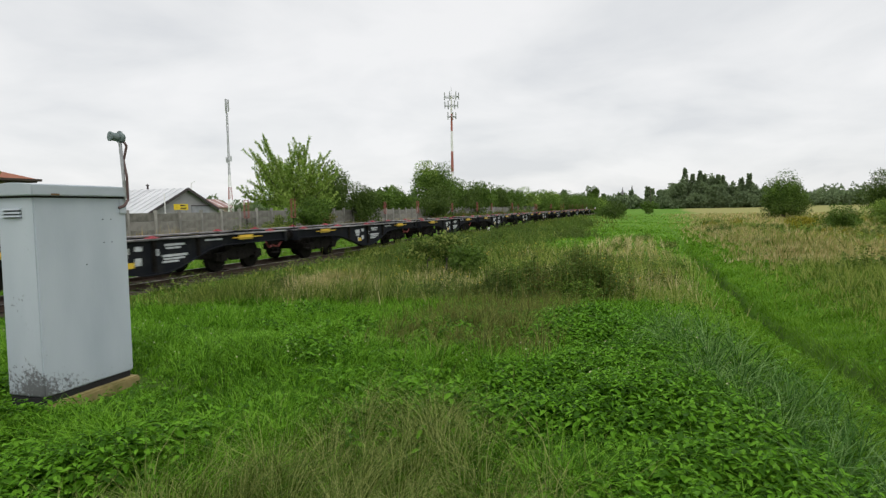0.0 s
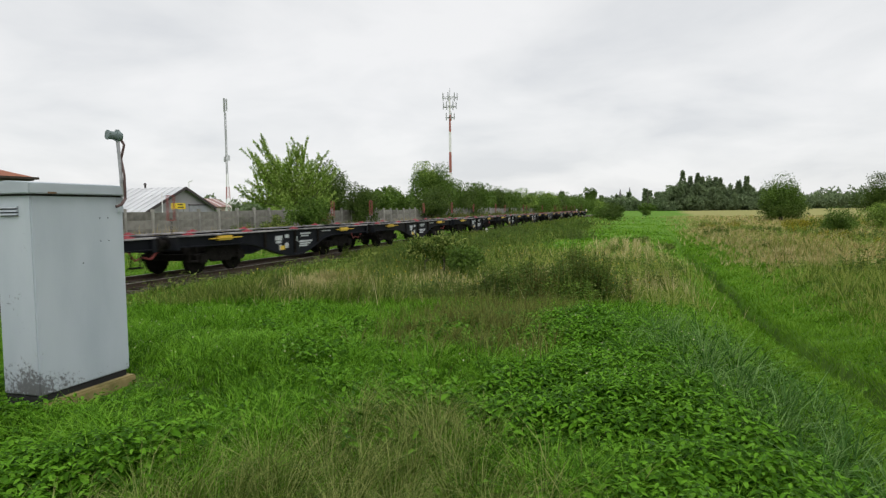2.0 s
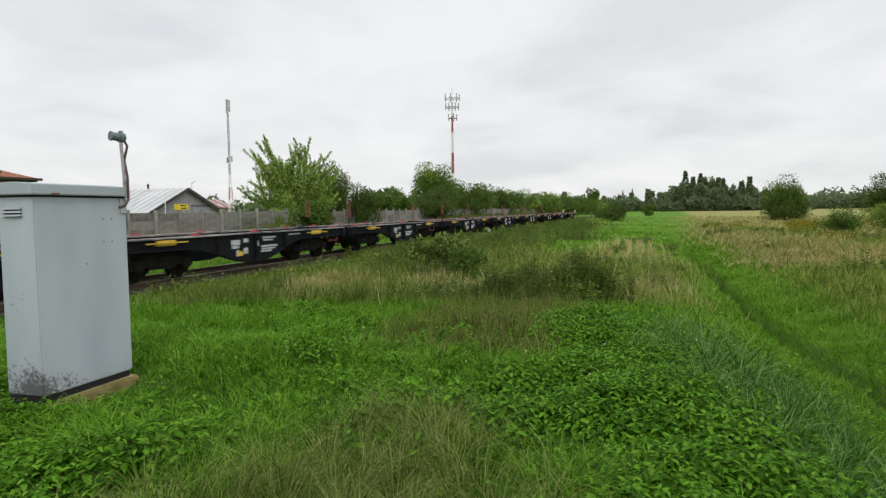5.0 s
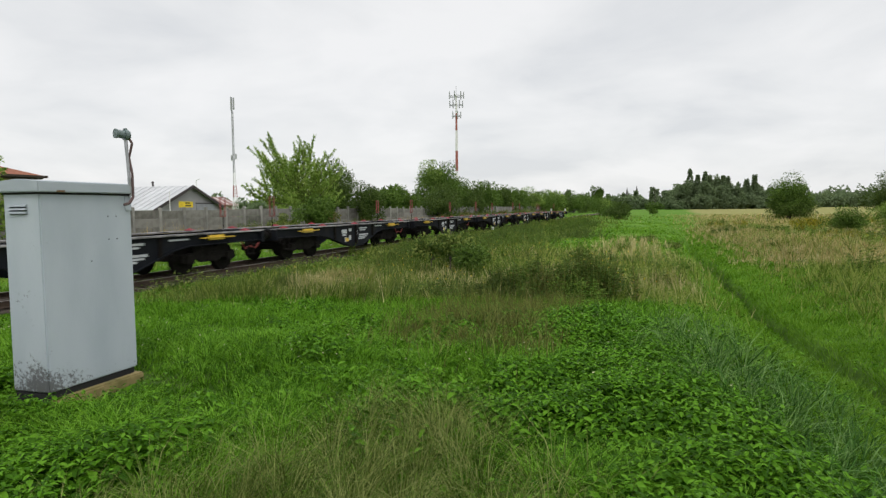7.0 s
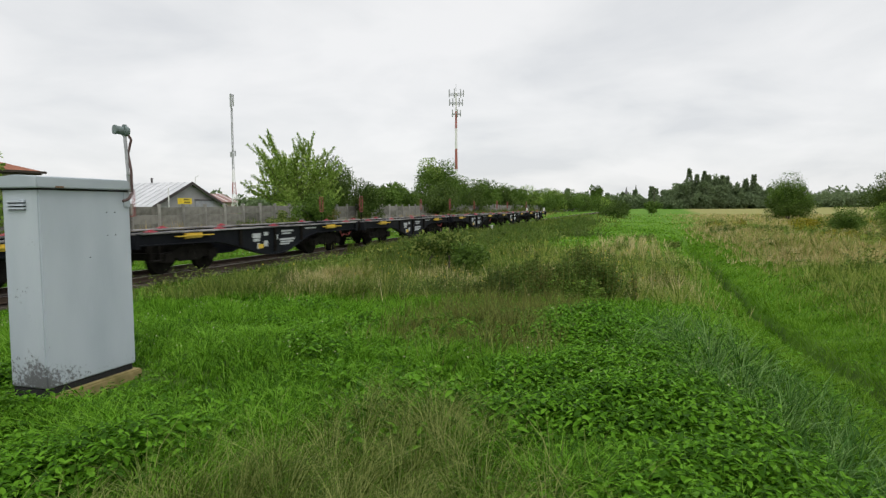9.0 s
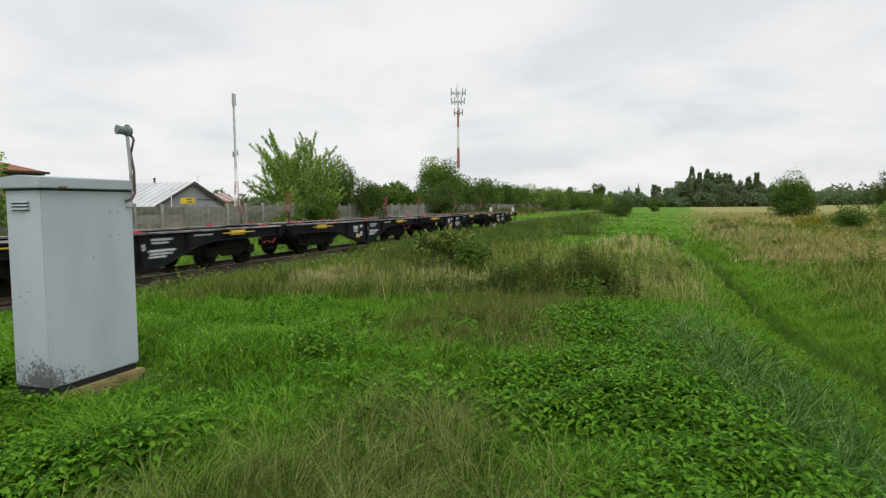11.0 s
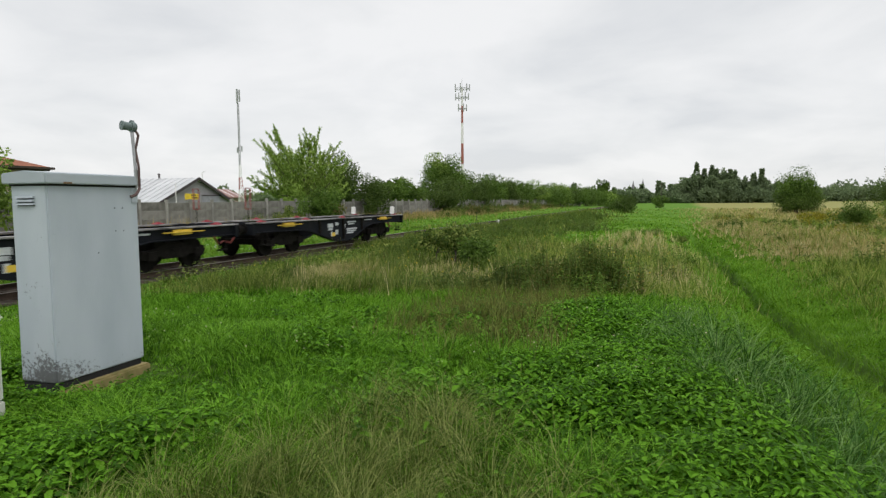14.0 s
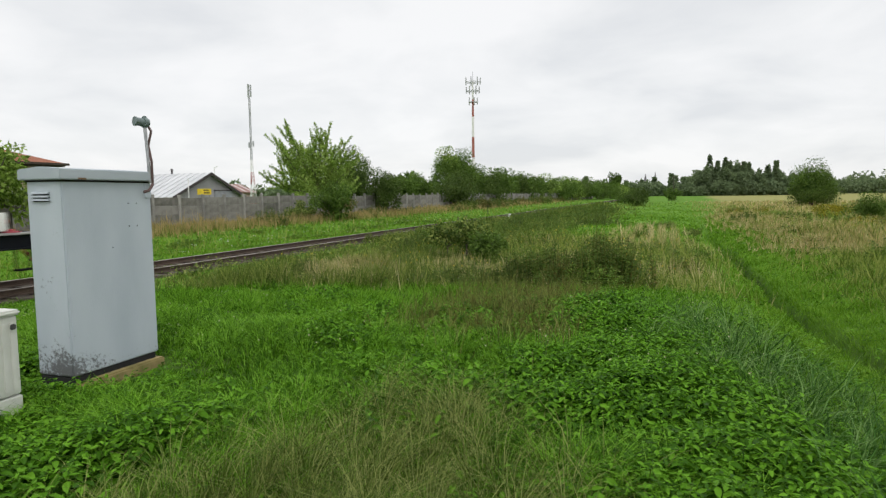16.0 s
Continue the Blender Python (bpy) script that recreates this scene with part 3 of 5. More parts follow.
def tube_mast():
    m = new("antenna_mast")
    m.location = (-55.0, 178.5, 0)
    tagged(m, "tall red and white tubular phone mast with panel antennas", "mast")
    z, k = 0.0, 0
    bands = [7, 6, 6, 6, 5.0]
    for i, b in enumerate(bands):
        r0, r1 = 0.52 - 0.05 * i, 0.52 - 0.05 * (i + 1)
        part("mast_section", rods(((0, 0, z), (0, 0, z + b), r0, r1), n=16), RED if i % 2 == 0 else WHITE, m)
        z += b
    part("mast_top", rods(((0, 0, z), (0, 0, z + 5.5), 0.27, 0.2)), WHITE, m)
    part("lightning_rod", rods(((0, 0, z + 5), (0, 0, z + 8.0), 0.05)), STEEL, m)
    for zz, rr, n in ((z - 0.8, 1.3, 5), (z + 2.4, 1.9, 6), (z + 5.0, 2.2, 7)):
        ring = bmesh.new()
        pts = [(rr * math.cos(i * 6.283 / 12), rr * math.sin(i * 6.283 / 12), zz) for i in range(12)]
        for i in range(12):
            rod(ring, pts[i], pts[(i + 1) % 12], 0.07, n=6)
        for i in range(0, 12, 3):
            rod(ring, (0, 0, zz), pts[i], 0.08, n=6)
        pl = part("platform", ring, STEEL, m)
        for i in range(n):
            a = i * 6.283 / n + 0.3
            x, y = rr * math.cos(a), rr * math.sin(a)
            part("panel_antenna", boxes((x - .13, x + .13, y - .13, y + .13, zz - 0.7, zz + 1.3), bevel=0.04), ANT, pl)


def lattice_mast():
    m = new("lattice_mast")
    m.location = (-67.2, 89.5, 0)
    tagged(m, "slender red and white lattice radio mast with antennas", "mast")
    top = 18.6

    def leg(i, z):   # spread towards the foot
        w = 0.16 + 0.55 * max(0.0, (9.5 - z) / 9.5) ** 1.3
        return (w * math.cos(0.5 + 2.0944 * i), w * math.sin(0.5 + 2.0944 * i), z)

    n = 9
    dz = top / n
    for k in range(n):
        z0, z1 = k * dz, (k + 1) * dz
        b = bmesh.new()
        for i in range(3):
            j = (i + 1) % 3
            rod(b, leg(i, z0), leg(i, z1), 0.045, n=6)
            for h in range(3):
                a0, a1 = z0 + dz * h / 3, z0 + dz * (h + 1) / 3
                rod(b, leg(i, a0), leg(j, a1), 0.028, n=5)
                rod(b, leg(i, a1), leg(j, a1), 0.028, n=5)
        part("lattice_section", b, RED if k < 4 and k % 2 == 0 else (WHITE if k < 4 else STEEL), m)
    part("top_pole", rods(((0, 0, top), (0, 0, top + 2.4), 0.09)), STEEL, m)
    for dx, dy, z in ((0.36, 0, top + .3), (-0.3, 0.2, top + .5), (0.1, -0.32, top + .1), (0.36, 0.2, 10.6), (-0.36, 0, 10.4)):
        part("panel_antenna", boxes((dx - .11, dx + .11, dy - .11, dy + .11, z, z + (2.0 if z > 15 else 0.9)), bevel=0.03), ANT, m)


def trackside_marks():
    c = tagged(new("kilometre_stone"), "small white-painted stone post beside the rail", "marker post")
    c.location = (TRACK_X + 1.55, 50.0, -0.2)
    part("stone", boxes((-.09, .09, -.09, .09, -.2, .52), bevel=.03), WHITE, c)
    for x, y, h in ((-17.6, 62.0, 1.0), (-12.3, 36.5, 0.75), (-12.1, 37.6, 0.8)):
        s = tagged(new("wooden_stake"), "short weathered brown wooden stake in the grass", "stake", "stakes along the track")
        s.location = (x, y, -0.2)
        part("shaft", rods(((0, 0, -.2), (.03, .02, h), .04, .03), n=7), SLEEPER, s)


# ---- container wagons ----
DECK = 1.22
WAGON_X = TRACK_X


def wagon():
    paint = material("dark_wagon_paint", [(0.3, (0.006, 0.007, 0.010)), (0.55, (0.010, 0.0115, 0.015)), (0.75, (0.022, 0.021, 0.020))], scale=3,
                     rough=0.7, bump=0.15, objrand=0.15, spec=0.1)
    under = material("brake_dust_steel", [(0.3, (0.006, 0.0055, 0.005)), (0.7, (0.018, 0.016, 0.014))], scale=9, rough=0.9, bump=0.3, spec=0.07)
    worn = material("worn_pale_deck_edge", [(0.36, (0.07, 0.068, 0.066)), (0.62, (0.40, 0.385, 0.38))], scale=5, rough=0.7, stretch=(1, .4, 1))
    yellow = plain("lever_yellow", (0.62, 0.42, 0.04), rough=0.5)
    pink = plain("faded_red_spigot", (0.42, 0.07, 0.09), rough=0.6)
    white = material("dirty_white_stencil", [(0.35, (0.32, 0.34, 0.36)), (0.65, (0.62, 0.64, 0.66))], scale=9, rough=0.7)
    steel = plain("bright_tread", (0.32, 0.31, 0.30), rough=0.4, metal=0.7)
    w = new("container_wagon")
    tagged(w, "empty dark blue-black container flat wagon with fish-belly side sills", "rail wagon", "wagons of the moving freight train")
    # side sills
    low = [(-6.45, 0.90), (-3.3, 0.86), (-2.7, 0.77), (-2.0, 0.60), (-1.4, 0.44), (-0.9, 0.32), (-0.4, 0.25), (0.4, 0.25), (0.9, 0.35), (1.5, 0.55), (2.2, 0.78), (2.9, 0.88),
           (6.45, 0.90)]
    for sx in (-1, 1):
        b = bmesh.new()
        x0 = sx * 1.12
        prism(b, low + [(6.45, DECK - .06), (-6.45, DECK - .06)], "x", x0 - .03, x0 + .03)
        for (y0, z0), (y1, z1) in zip(low, low[1:]):   # bottom flange
            prism(b, [(y0, z0), (y1, z1), (y1, z1 - .03), (y0, z0 - .03)], "x", x0 - .12, x0 + .12)
        sill = part("side_sill", b, paint, w)
        part("top_flange", boxes((x0 - .13, x0 + .13, -6.5, 6.5, DECK - .045, DECK), bevel=0.008), worn, w, "worn pale top edge")
        xs = x0 + sx * 0.032
        for y in (-0.02, -2.0, 1.75):
            part("web_stiffener", boxes((min(x0, xs + sx * .07), max(x0, xs + sx * .07), y - .05, y + .05, 0.32 if abs(y) < 1 else 0.62, DECK - .06)), under,
                 sill)
        for y0, y1, z0, z1 in ((-1.32, -0.86, .84, 1.0), (-1.28, -0.92, .72, .82), (-0.66, -.40, .90, 1.03), (-1.06, -.92, .46, .66), (-.66, -.44, .52, .72),
                               (0.42, 1.22, .985, 1.05), (0.46, 1.05, .90, .955), (0.32, 1.32, .68, .75), (0.36, 1.2, .60, .655), (0.32, .95, .52, .575),
                               (0.07, 0.20, .74, .92), (2.1, 2.9, 1.04, 1.09)):
            part("data_panel", boxes((min(xs, xs + sx * .006), max(xs, xs + sx * .006), y0, y1, z0, z1)), white, sill, "dirty white stencilled data panel")
        part("lamp_plate", boxes((min(xs, xs + sx * .008), max(xs, xs + sx * .008), -1.0, -.7, .47, .62)), yellow, sill)
        for y in (-4.25, 4.05):
            part("release_lever", boxes((x0 + sx * .05, x0 + sx * .12, y - .35, y + .35, 1.0, 1.15), (x0 + sx * .10, x0 + sx * .17, y - .75, y + .8, 1.06, 1.09)) if sx > 0 else
                 boxes((x0 + sx * .12, x0 + sx * .05, y - .35, y + .35, 1.0, 1.15), (x0 + sx * .17, x0 + sx * .10, y - .75, y + .8, 1.06, 1.09)), yellow, w, "yellow release lever")
        for y in (-5.8, -2.95, 0.0, 5.6):
            part("container_spigot", boxes((x0 - .1, x0 + .1, y - .15, y + .15, DECK, DECK + .035), (x0 - .05, x0 + .05, y - .06, y + .06, DECK + .03, DECK + .075), bevel=.01), pink, w,
                 "faded red folding spigot")
        # hoop on a post at the rear corner
        hx = sx * 1.05
        part("hoop_post", rods(((hx, -6.4, 0.8), (hx, -6.4, 1.72), .016)), under, w)
        part("signal_hoop", boxes((hx - .02, hx + .02, -6.54, -6.52, 1.66, 2.38), (hx - .02, hx + .02, -6.28, -6.26, 1.66, 2.38), (hx - .02, hx + .02, -6.54, -6.26, 1.66, 1.685),
                                  (hx - .02, hx + .02, -6.54, -6.26, 2.355, 2.38)), plain("hoop_red", (0.26, 0.06, 0.055), rough=.6), w, "upright red steel hoop")
        for sy in (-1, 1):
            y = sy * 6.45
            bf = part("buffer", rods(((sx * .875, y, 1.0), (sx * .875, y + sy * .34, 1.0), .10), ((sx * .875, y, 1.0), (sx * .875, y + sy * .06, 1.0), .17), n=16), under, w)
            part("buffer_head", rods(((sx * .875, y + sy * .34, 1.0), (sx * .875, y + sy * .40, 1.0), .22, .20), n=20), under, bf)
    for y in (-5.9, -4.2, -2.9, -1.2, 0, 1.2, 2.9, 4.2, 5.9):
        part("cross_member", boxes((-1.1, 1.1, y - .1, y + .1, .86, DECK - .07)), paint, w)
    part("centre_sill", boxes((-.18, .18, -6.3, 6.3, .82, DECK - .10)), paint, w)
    for sy in (-1, 1):
        part("head_stock", boxes((-1.25, 1.25, sy * 6.4 - .06, sy * 6.4 + .10, .80, DECK - .01), bevel=.01), paint, w)
        b = rods(((0, sy * 6.3, .95), (0, sy * 6.6, .92), .05), ((0, sy * 6.6, .92), (0, sy * 6.75, .78), .04))
        part("coupling_hook", b, under, w)
        b = rods(((.45, sy * 6.3, .8), (.42, sy * 6.55, .55), .03), ((.42, sy * 6.55, .55), (.38, sy * 6.8, .62), .03))
        part("brake_hose", b, plain("red_brown_hose", (0.22, 0.04, 0.035), rough=.7), w)
        part("step", boxes((1.12, 1.3, sy * 5.75 - .18, sy * 5.75 + .18, .42, .46), (1.2, 1.23, sy * 5.75 - .17, sy * 5.75 - .14, .42, .9), (1.2, 1.23, sy * 5.75 + .14, sy * 5.75 + .17, .42, .9)),
             under, w)
        # bogie
        b = bmesh.new()
        for sx in (-1, 1):
            prism(b, [(-1.2, .38), (-1.2, .60), (-.75, .64), (-.45, .78), (.45, .78), (.75, .64), (1.2, .60), (1.2, .38), (.95, .33), (.6, .45), (.4, .34), (-.4, .34), (-.6, .45), (-.95, .33)],
                  "x", sx * .98 - .06, sx * .98 + .06)
            for y in (-.9, .9):
                box(b, sx * .98 - .11, sx * .98 + .11, y - .16, y + .16, .34, .58)
            for y in (-.13, .13):
                rod(b, (sx * .98, y, .36), (sx * .98, y, .62), .09, n=10)
        box(b, -1.0, 1.0, -.2, .2, .5, .88)
        box(b, -.9, .9, -1.35, -1.2, .42, .62), box(b, -.9, .9, 1.2, 1.35, .42, .62)
        box(b, -1.02, 1.02, -.75, -.35, .66, .88), box(b, -1.02, 1.02, .35, .75, .66, .88)
        bg = part("bogie", b, under, w)
        bg.location = (0, 3.95 if sy > 0 else -4.2, 0)
        for y in (-.9, .9):
            b = rods(((-.95, 0, 0), (.95, 0, 0), .08), n=12)
            for sx in (-1, 1):
                rod(b, (sx * .68, 0, 0), (sx * .80, 0, 0), .46, n=28)
                rod(b, (sx * .66, 0, 0), (sx * .68, 0, 0), .49, n=28)
                rod(b, (sx * .80, 0, 0), (sx * .83, 0, 0), .13, n=12)
                for a in range(4):
                    c, s = math.cos(a * 1.5708), math.sin(a * 1.5708)
                    box(b, min(sx * .80, sx * .812), max(sx * .80, sx * .812), .27 * c - .05, .27 * c + .05, .27 * s - .05, .27 * s + .05)
            ws = part("wheelset", b, under, bg)
            ws.location = (0, y, .46)
    return w


def train():
    first = wagon()
    out = [first]
    for k in range(1, 13):
        out.append(copy_thing(first, pose(WAGON_X, 0, 0)))
    # tail lanterns belong to the last wagon
    white = plain("white_lantern", (0.75, 0.74, 0.72), rough=.5)
    red = plain("red_lens", (0.45, 0.03, 0.03), rough=.3)
    for sx in (-1, 1):
        ln = part("tail_lantern", boxes((sx * 1.1 - .09, sx * 1.1 + .09, 5.32, 5.50, DECK + .04, DECK + .42), bevel=.02), white, out[0], "white tail lantern")
        part("lens", rods(((sx * 1.1, 5.50, DECK + .24), (sx * 1.1, 5.53, DECK + .24), .06)), red, ln)
    return out


SPEED, TAIL0, WAGON_PITCH = 10.03, 164.3, 13.7
wagons = train()
relay_cabinet(), cable_cabinet()
warehouse(), hip_house(), low_blocks()
tube_mast(), lattice_mast()
trackside_marks()


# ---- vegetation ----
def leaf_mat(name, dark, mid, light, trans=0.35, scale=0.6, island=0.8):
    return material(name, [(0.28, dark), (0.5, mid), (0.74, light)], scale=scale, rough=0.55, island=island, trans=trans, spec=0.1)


L_LIGHT = leaf_mat("light_green_leaves", (0.115, 0.19, 0.03), (0.205, 0.315, 0.05), (0.31, 0.43, 0.095))
L_MID = leaf_mat("mid_green_leaves", (0.055, 0.10, 0.017), (0.10, 0.175, 0.029), (0.15, 0.24, 0.046), island=0.5)
L_DARK = leaf_mat("dark_green_leaves", (0.045, 0.08, 0.016), (0.08, 0.13, 0.026), (0.12, 0.175, 0.042), island=0.5)
# the haze over the far trees is put into this paler, greyer green
L_FAR = leaf_mat("haze_paled_far_leaves", (0.12, 0.17, 0.085), (0.16, 0.215, 0.107), (0.20, 0.265, 0.13), island=0.25)
L_RUST = leaf_mat("rusty_green_leaves", (0.065, 0.10, 0.02), (0.13, 0.17, 0.036), (0.24, 0.19, 0.07))
L_WEED = leaf_mat("fresh_weed_leaves", (0.055, 0.115, 0.014), (0.115, 0.22, 0.026), (0.21, 0.33, 0.055))
L_SHOOT = leaf_mat("yellow_green_shoot_leaves", (0.16, 0.26, 0.045), (0.28, 0.42, 0.075), (0.42, 0.54, 0.14), trans=0.4)
L_OLIVE = leaf_mat("olive_shrub_leaves", (0.065, 0.11, 0.022), (0.145, 0.215, 0.042), (0.28, 0.33, 0.085))
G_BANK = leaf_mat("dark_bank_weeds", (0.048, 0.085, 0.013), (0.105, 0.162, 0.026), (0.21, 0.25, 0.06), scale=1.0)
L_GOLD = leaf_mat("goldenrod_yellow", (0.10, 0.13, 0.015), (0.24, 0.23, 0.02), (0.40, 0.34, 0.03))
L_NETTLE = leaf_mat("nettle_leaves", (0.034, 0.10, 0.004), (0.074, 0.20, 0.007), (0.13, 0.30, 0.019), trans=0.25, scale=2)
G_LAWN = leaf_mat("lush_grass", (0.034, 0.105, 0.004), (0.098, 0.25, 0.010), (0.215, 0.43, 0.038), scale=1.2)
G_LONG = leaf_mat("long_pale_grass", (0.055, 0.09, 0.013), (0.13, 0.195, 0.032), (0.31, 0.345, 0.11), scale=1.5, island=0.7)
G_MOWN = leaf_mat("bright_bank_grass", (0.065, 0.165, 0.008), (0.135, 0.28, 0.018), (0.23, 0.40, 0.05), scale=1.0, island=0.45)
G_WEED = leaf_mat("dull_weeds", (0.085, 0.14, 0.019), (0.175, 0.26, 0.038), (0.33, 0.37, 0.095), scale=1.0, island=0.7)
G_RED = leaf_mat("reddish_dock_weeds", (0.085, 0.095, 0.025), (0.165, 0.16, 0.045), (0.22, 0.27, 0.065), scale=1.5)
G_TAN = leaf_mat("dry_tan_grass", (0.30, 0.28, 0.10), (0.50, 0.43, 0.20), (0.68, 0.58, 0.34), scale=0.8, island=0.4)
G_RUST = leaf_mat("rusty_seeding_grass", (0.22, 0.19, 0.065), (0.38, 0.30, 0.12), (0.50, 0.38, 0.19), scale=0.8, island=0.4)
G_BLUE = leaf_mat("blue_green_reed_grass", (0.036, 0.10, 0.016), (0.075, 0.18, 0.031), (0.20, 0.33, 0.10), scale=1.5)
BARK = material("grey_brown_bark", [(0.3, (0.06, 0.05, 0.04)), (0.7, (0.14, 0.12, 0.10))], scale=8, rough=0.9, bump=0.6)
RS = np.random.RandomState(11)


def unit(v):
    return v / np.maximum(np.linalg.norm(v, axis=-1, keepdims=True), 1e-9)


def leaves_arrays(p, d, nrm, length, width, plain_leaf=False):
    """Folded leaf of two halves from base p along d, blade normal about nrm."""
    d = unit(d)
    side = unit(np.cross(d, nrm))
    up = np.cross(side, d)
    L, W = length[:, None], width[:, None]
    tip = p + d * L - up * L * 0.15
    if plain_leaf:
        mid = p + d * L * 0.45 + up * W * 0.16
        v = np.stack([p, mid + side * W * 0.5, tip, mid - side * W * 0.5], 1).reshape(-1, 3)
        i = np.arange(len(p))[:, None] * 4
        return v, np.concatenate([i, i + 1, i + 2, i, i + 2, i + 3], 1).ravel(), np.full(2 * len(p), 3)
    lo, hi = p + d * L * 0.28 + up * W * 0.14, p + d * L * 0.64 + up * W * 0.08
    n = len(p)
    v = np.stack([p, lo + side * W * 0.46, hi + side * W * 0.40, tip, hi - side * W * 0.40, lo - side * W * 0.46], 1).reshape(-1, 3)
    i = np.arange(n)[:, None] * 6
    f = np.concatenate([i, i + 1, i + 2, i + 3, i, i + 3, i + 4, i + 5], 1).ravel()
    return v, f, np.full(2 * n, 4)


def leaf_object(name, p, d, nrm, length, width, mat, parent=None, plain_leaf=True):
    v, f, s = leaves_arrays(p, d, nrm, length, width, plain_leaf)
    ob = new(name, raw_mesh(name, v, f, s, mat))
    if parent is not None:
        ob.parent = parent
    return ob


def crown_points(rs, n, rx, ry, rz, cz, lumps, grounded=False):
    """Points and outward ways over a lumpy crown of many clumps about (0, 0, cz)."""
    c = unit(rs.normal(size=(lumps, 3)))
    if not grounded:
        c[:, 2] = np.where(c[:, 2] < -0.55, -c[:, 2], c[:, 2])
    c *= rs.uniform(0.15, 0.84, (lumps, 1))
    size = rs.uniform(0.18, 0.40, lumps)
    k = rs.choice(lumps, n, p=size ** 2 / (size ** 2).sum())
    u = unit(rs.normal(size=(n, 3)))
    rad = size[k] * (0.45 + 0.6 * rs.uniform(0, 1, n) ** 0.6)
    q = c[k] + u * rad[:, None]
    stray = rs.uniform(size=n) < 0.05
    q[stray] *= rs.uniform(1.0, 1.12, (stray.sum(), 1))
    out = unit(q + u * 0.6)
    q = q * np.array([rx, ry, rz]) + np.array([0, 0, cz])
    return q, out


def trunk_mesh(rs, height, r, tips, base=-0.2):
    bm = bmesh.new()
    fork = height * 0.33
    rod(bm, (0, 0, base), (0, 0, fork), r, r * 0.75, n=9)
    for t in tips:
        m = Vector((t[0] * 0.45, t[1] * 0.45, fork + (t[2] - fork) * 0.5))
        rod(bm, (0, 0, fork * 0.9), m, r * 0.5, r * 0.3, n=7)
        rod(bm, m, t, r * 0.3, r * 0.08, n=6)
    return bm


def tree(name, label, cat, x, y, height, rx, ry, mat, n=6000, leaf=0.22, lumps=22, seed=1, low=0.12, trunk=0.16, group="", z=None):
    rs = np.random.RandomState(seed)
    z0 = float(_h(x, y)) if z is None else z
    if y > 50:      # low skirts sink into the growth at their feet
        z0, n, leaf, lumps = z0 - 0.07 * height, int(n * 1.6), leaf * 0.72, int(lumps * 1.5)
    t = new(name)
    t.location = (x, y, z0)
    tagged(t, label, cat, group)
    rz = height * (1 - low) / 2 / 1.05
    cz = height * low + rz
    q, out = crown_points(rs, n, rx, ry, rz, cz, lumps, low < 0.07)
    q[:, 2] = np.maximum(q[:, 2], 0.03)
    d = unit(out + rs.normal(scale=0.8, size=(n, 3)) + np.array([0, 0, -0.15]))
    nr = unit(out * 0.5 + np.array([0, 0, 0.7]) + rs.normal(scale=0.5, size=(n, 3)))
    L = leaf * rs.uniform(0.6, 1.4, n)
    leaf_object("crown", q, d, nr, L, L * rs.uniform(0.45, 0.75, n), mat, t)
    tips = [Vector(p) for p in q[rs.choice(n, 9)]]
    part("trunk", trunk_mesh(rs, height, trunk, tips), BARK, t)
    return t


def _h(x, y):
    return height(x, y)


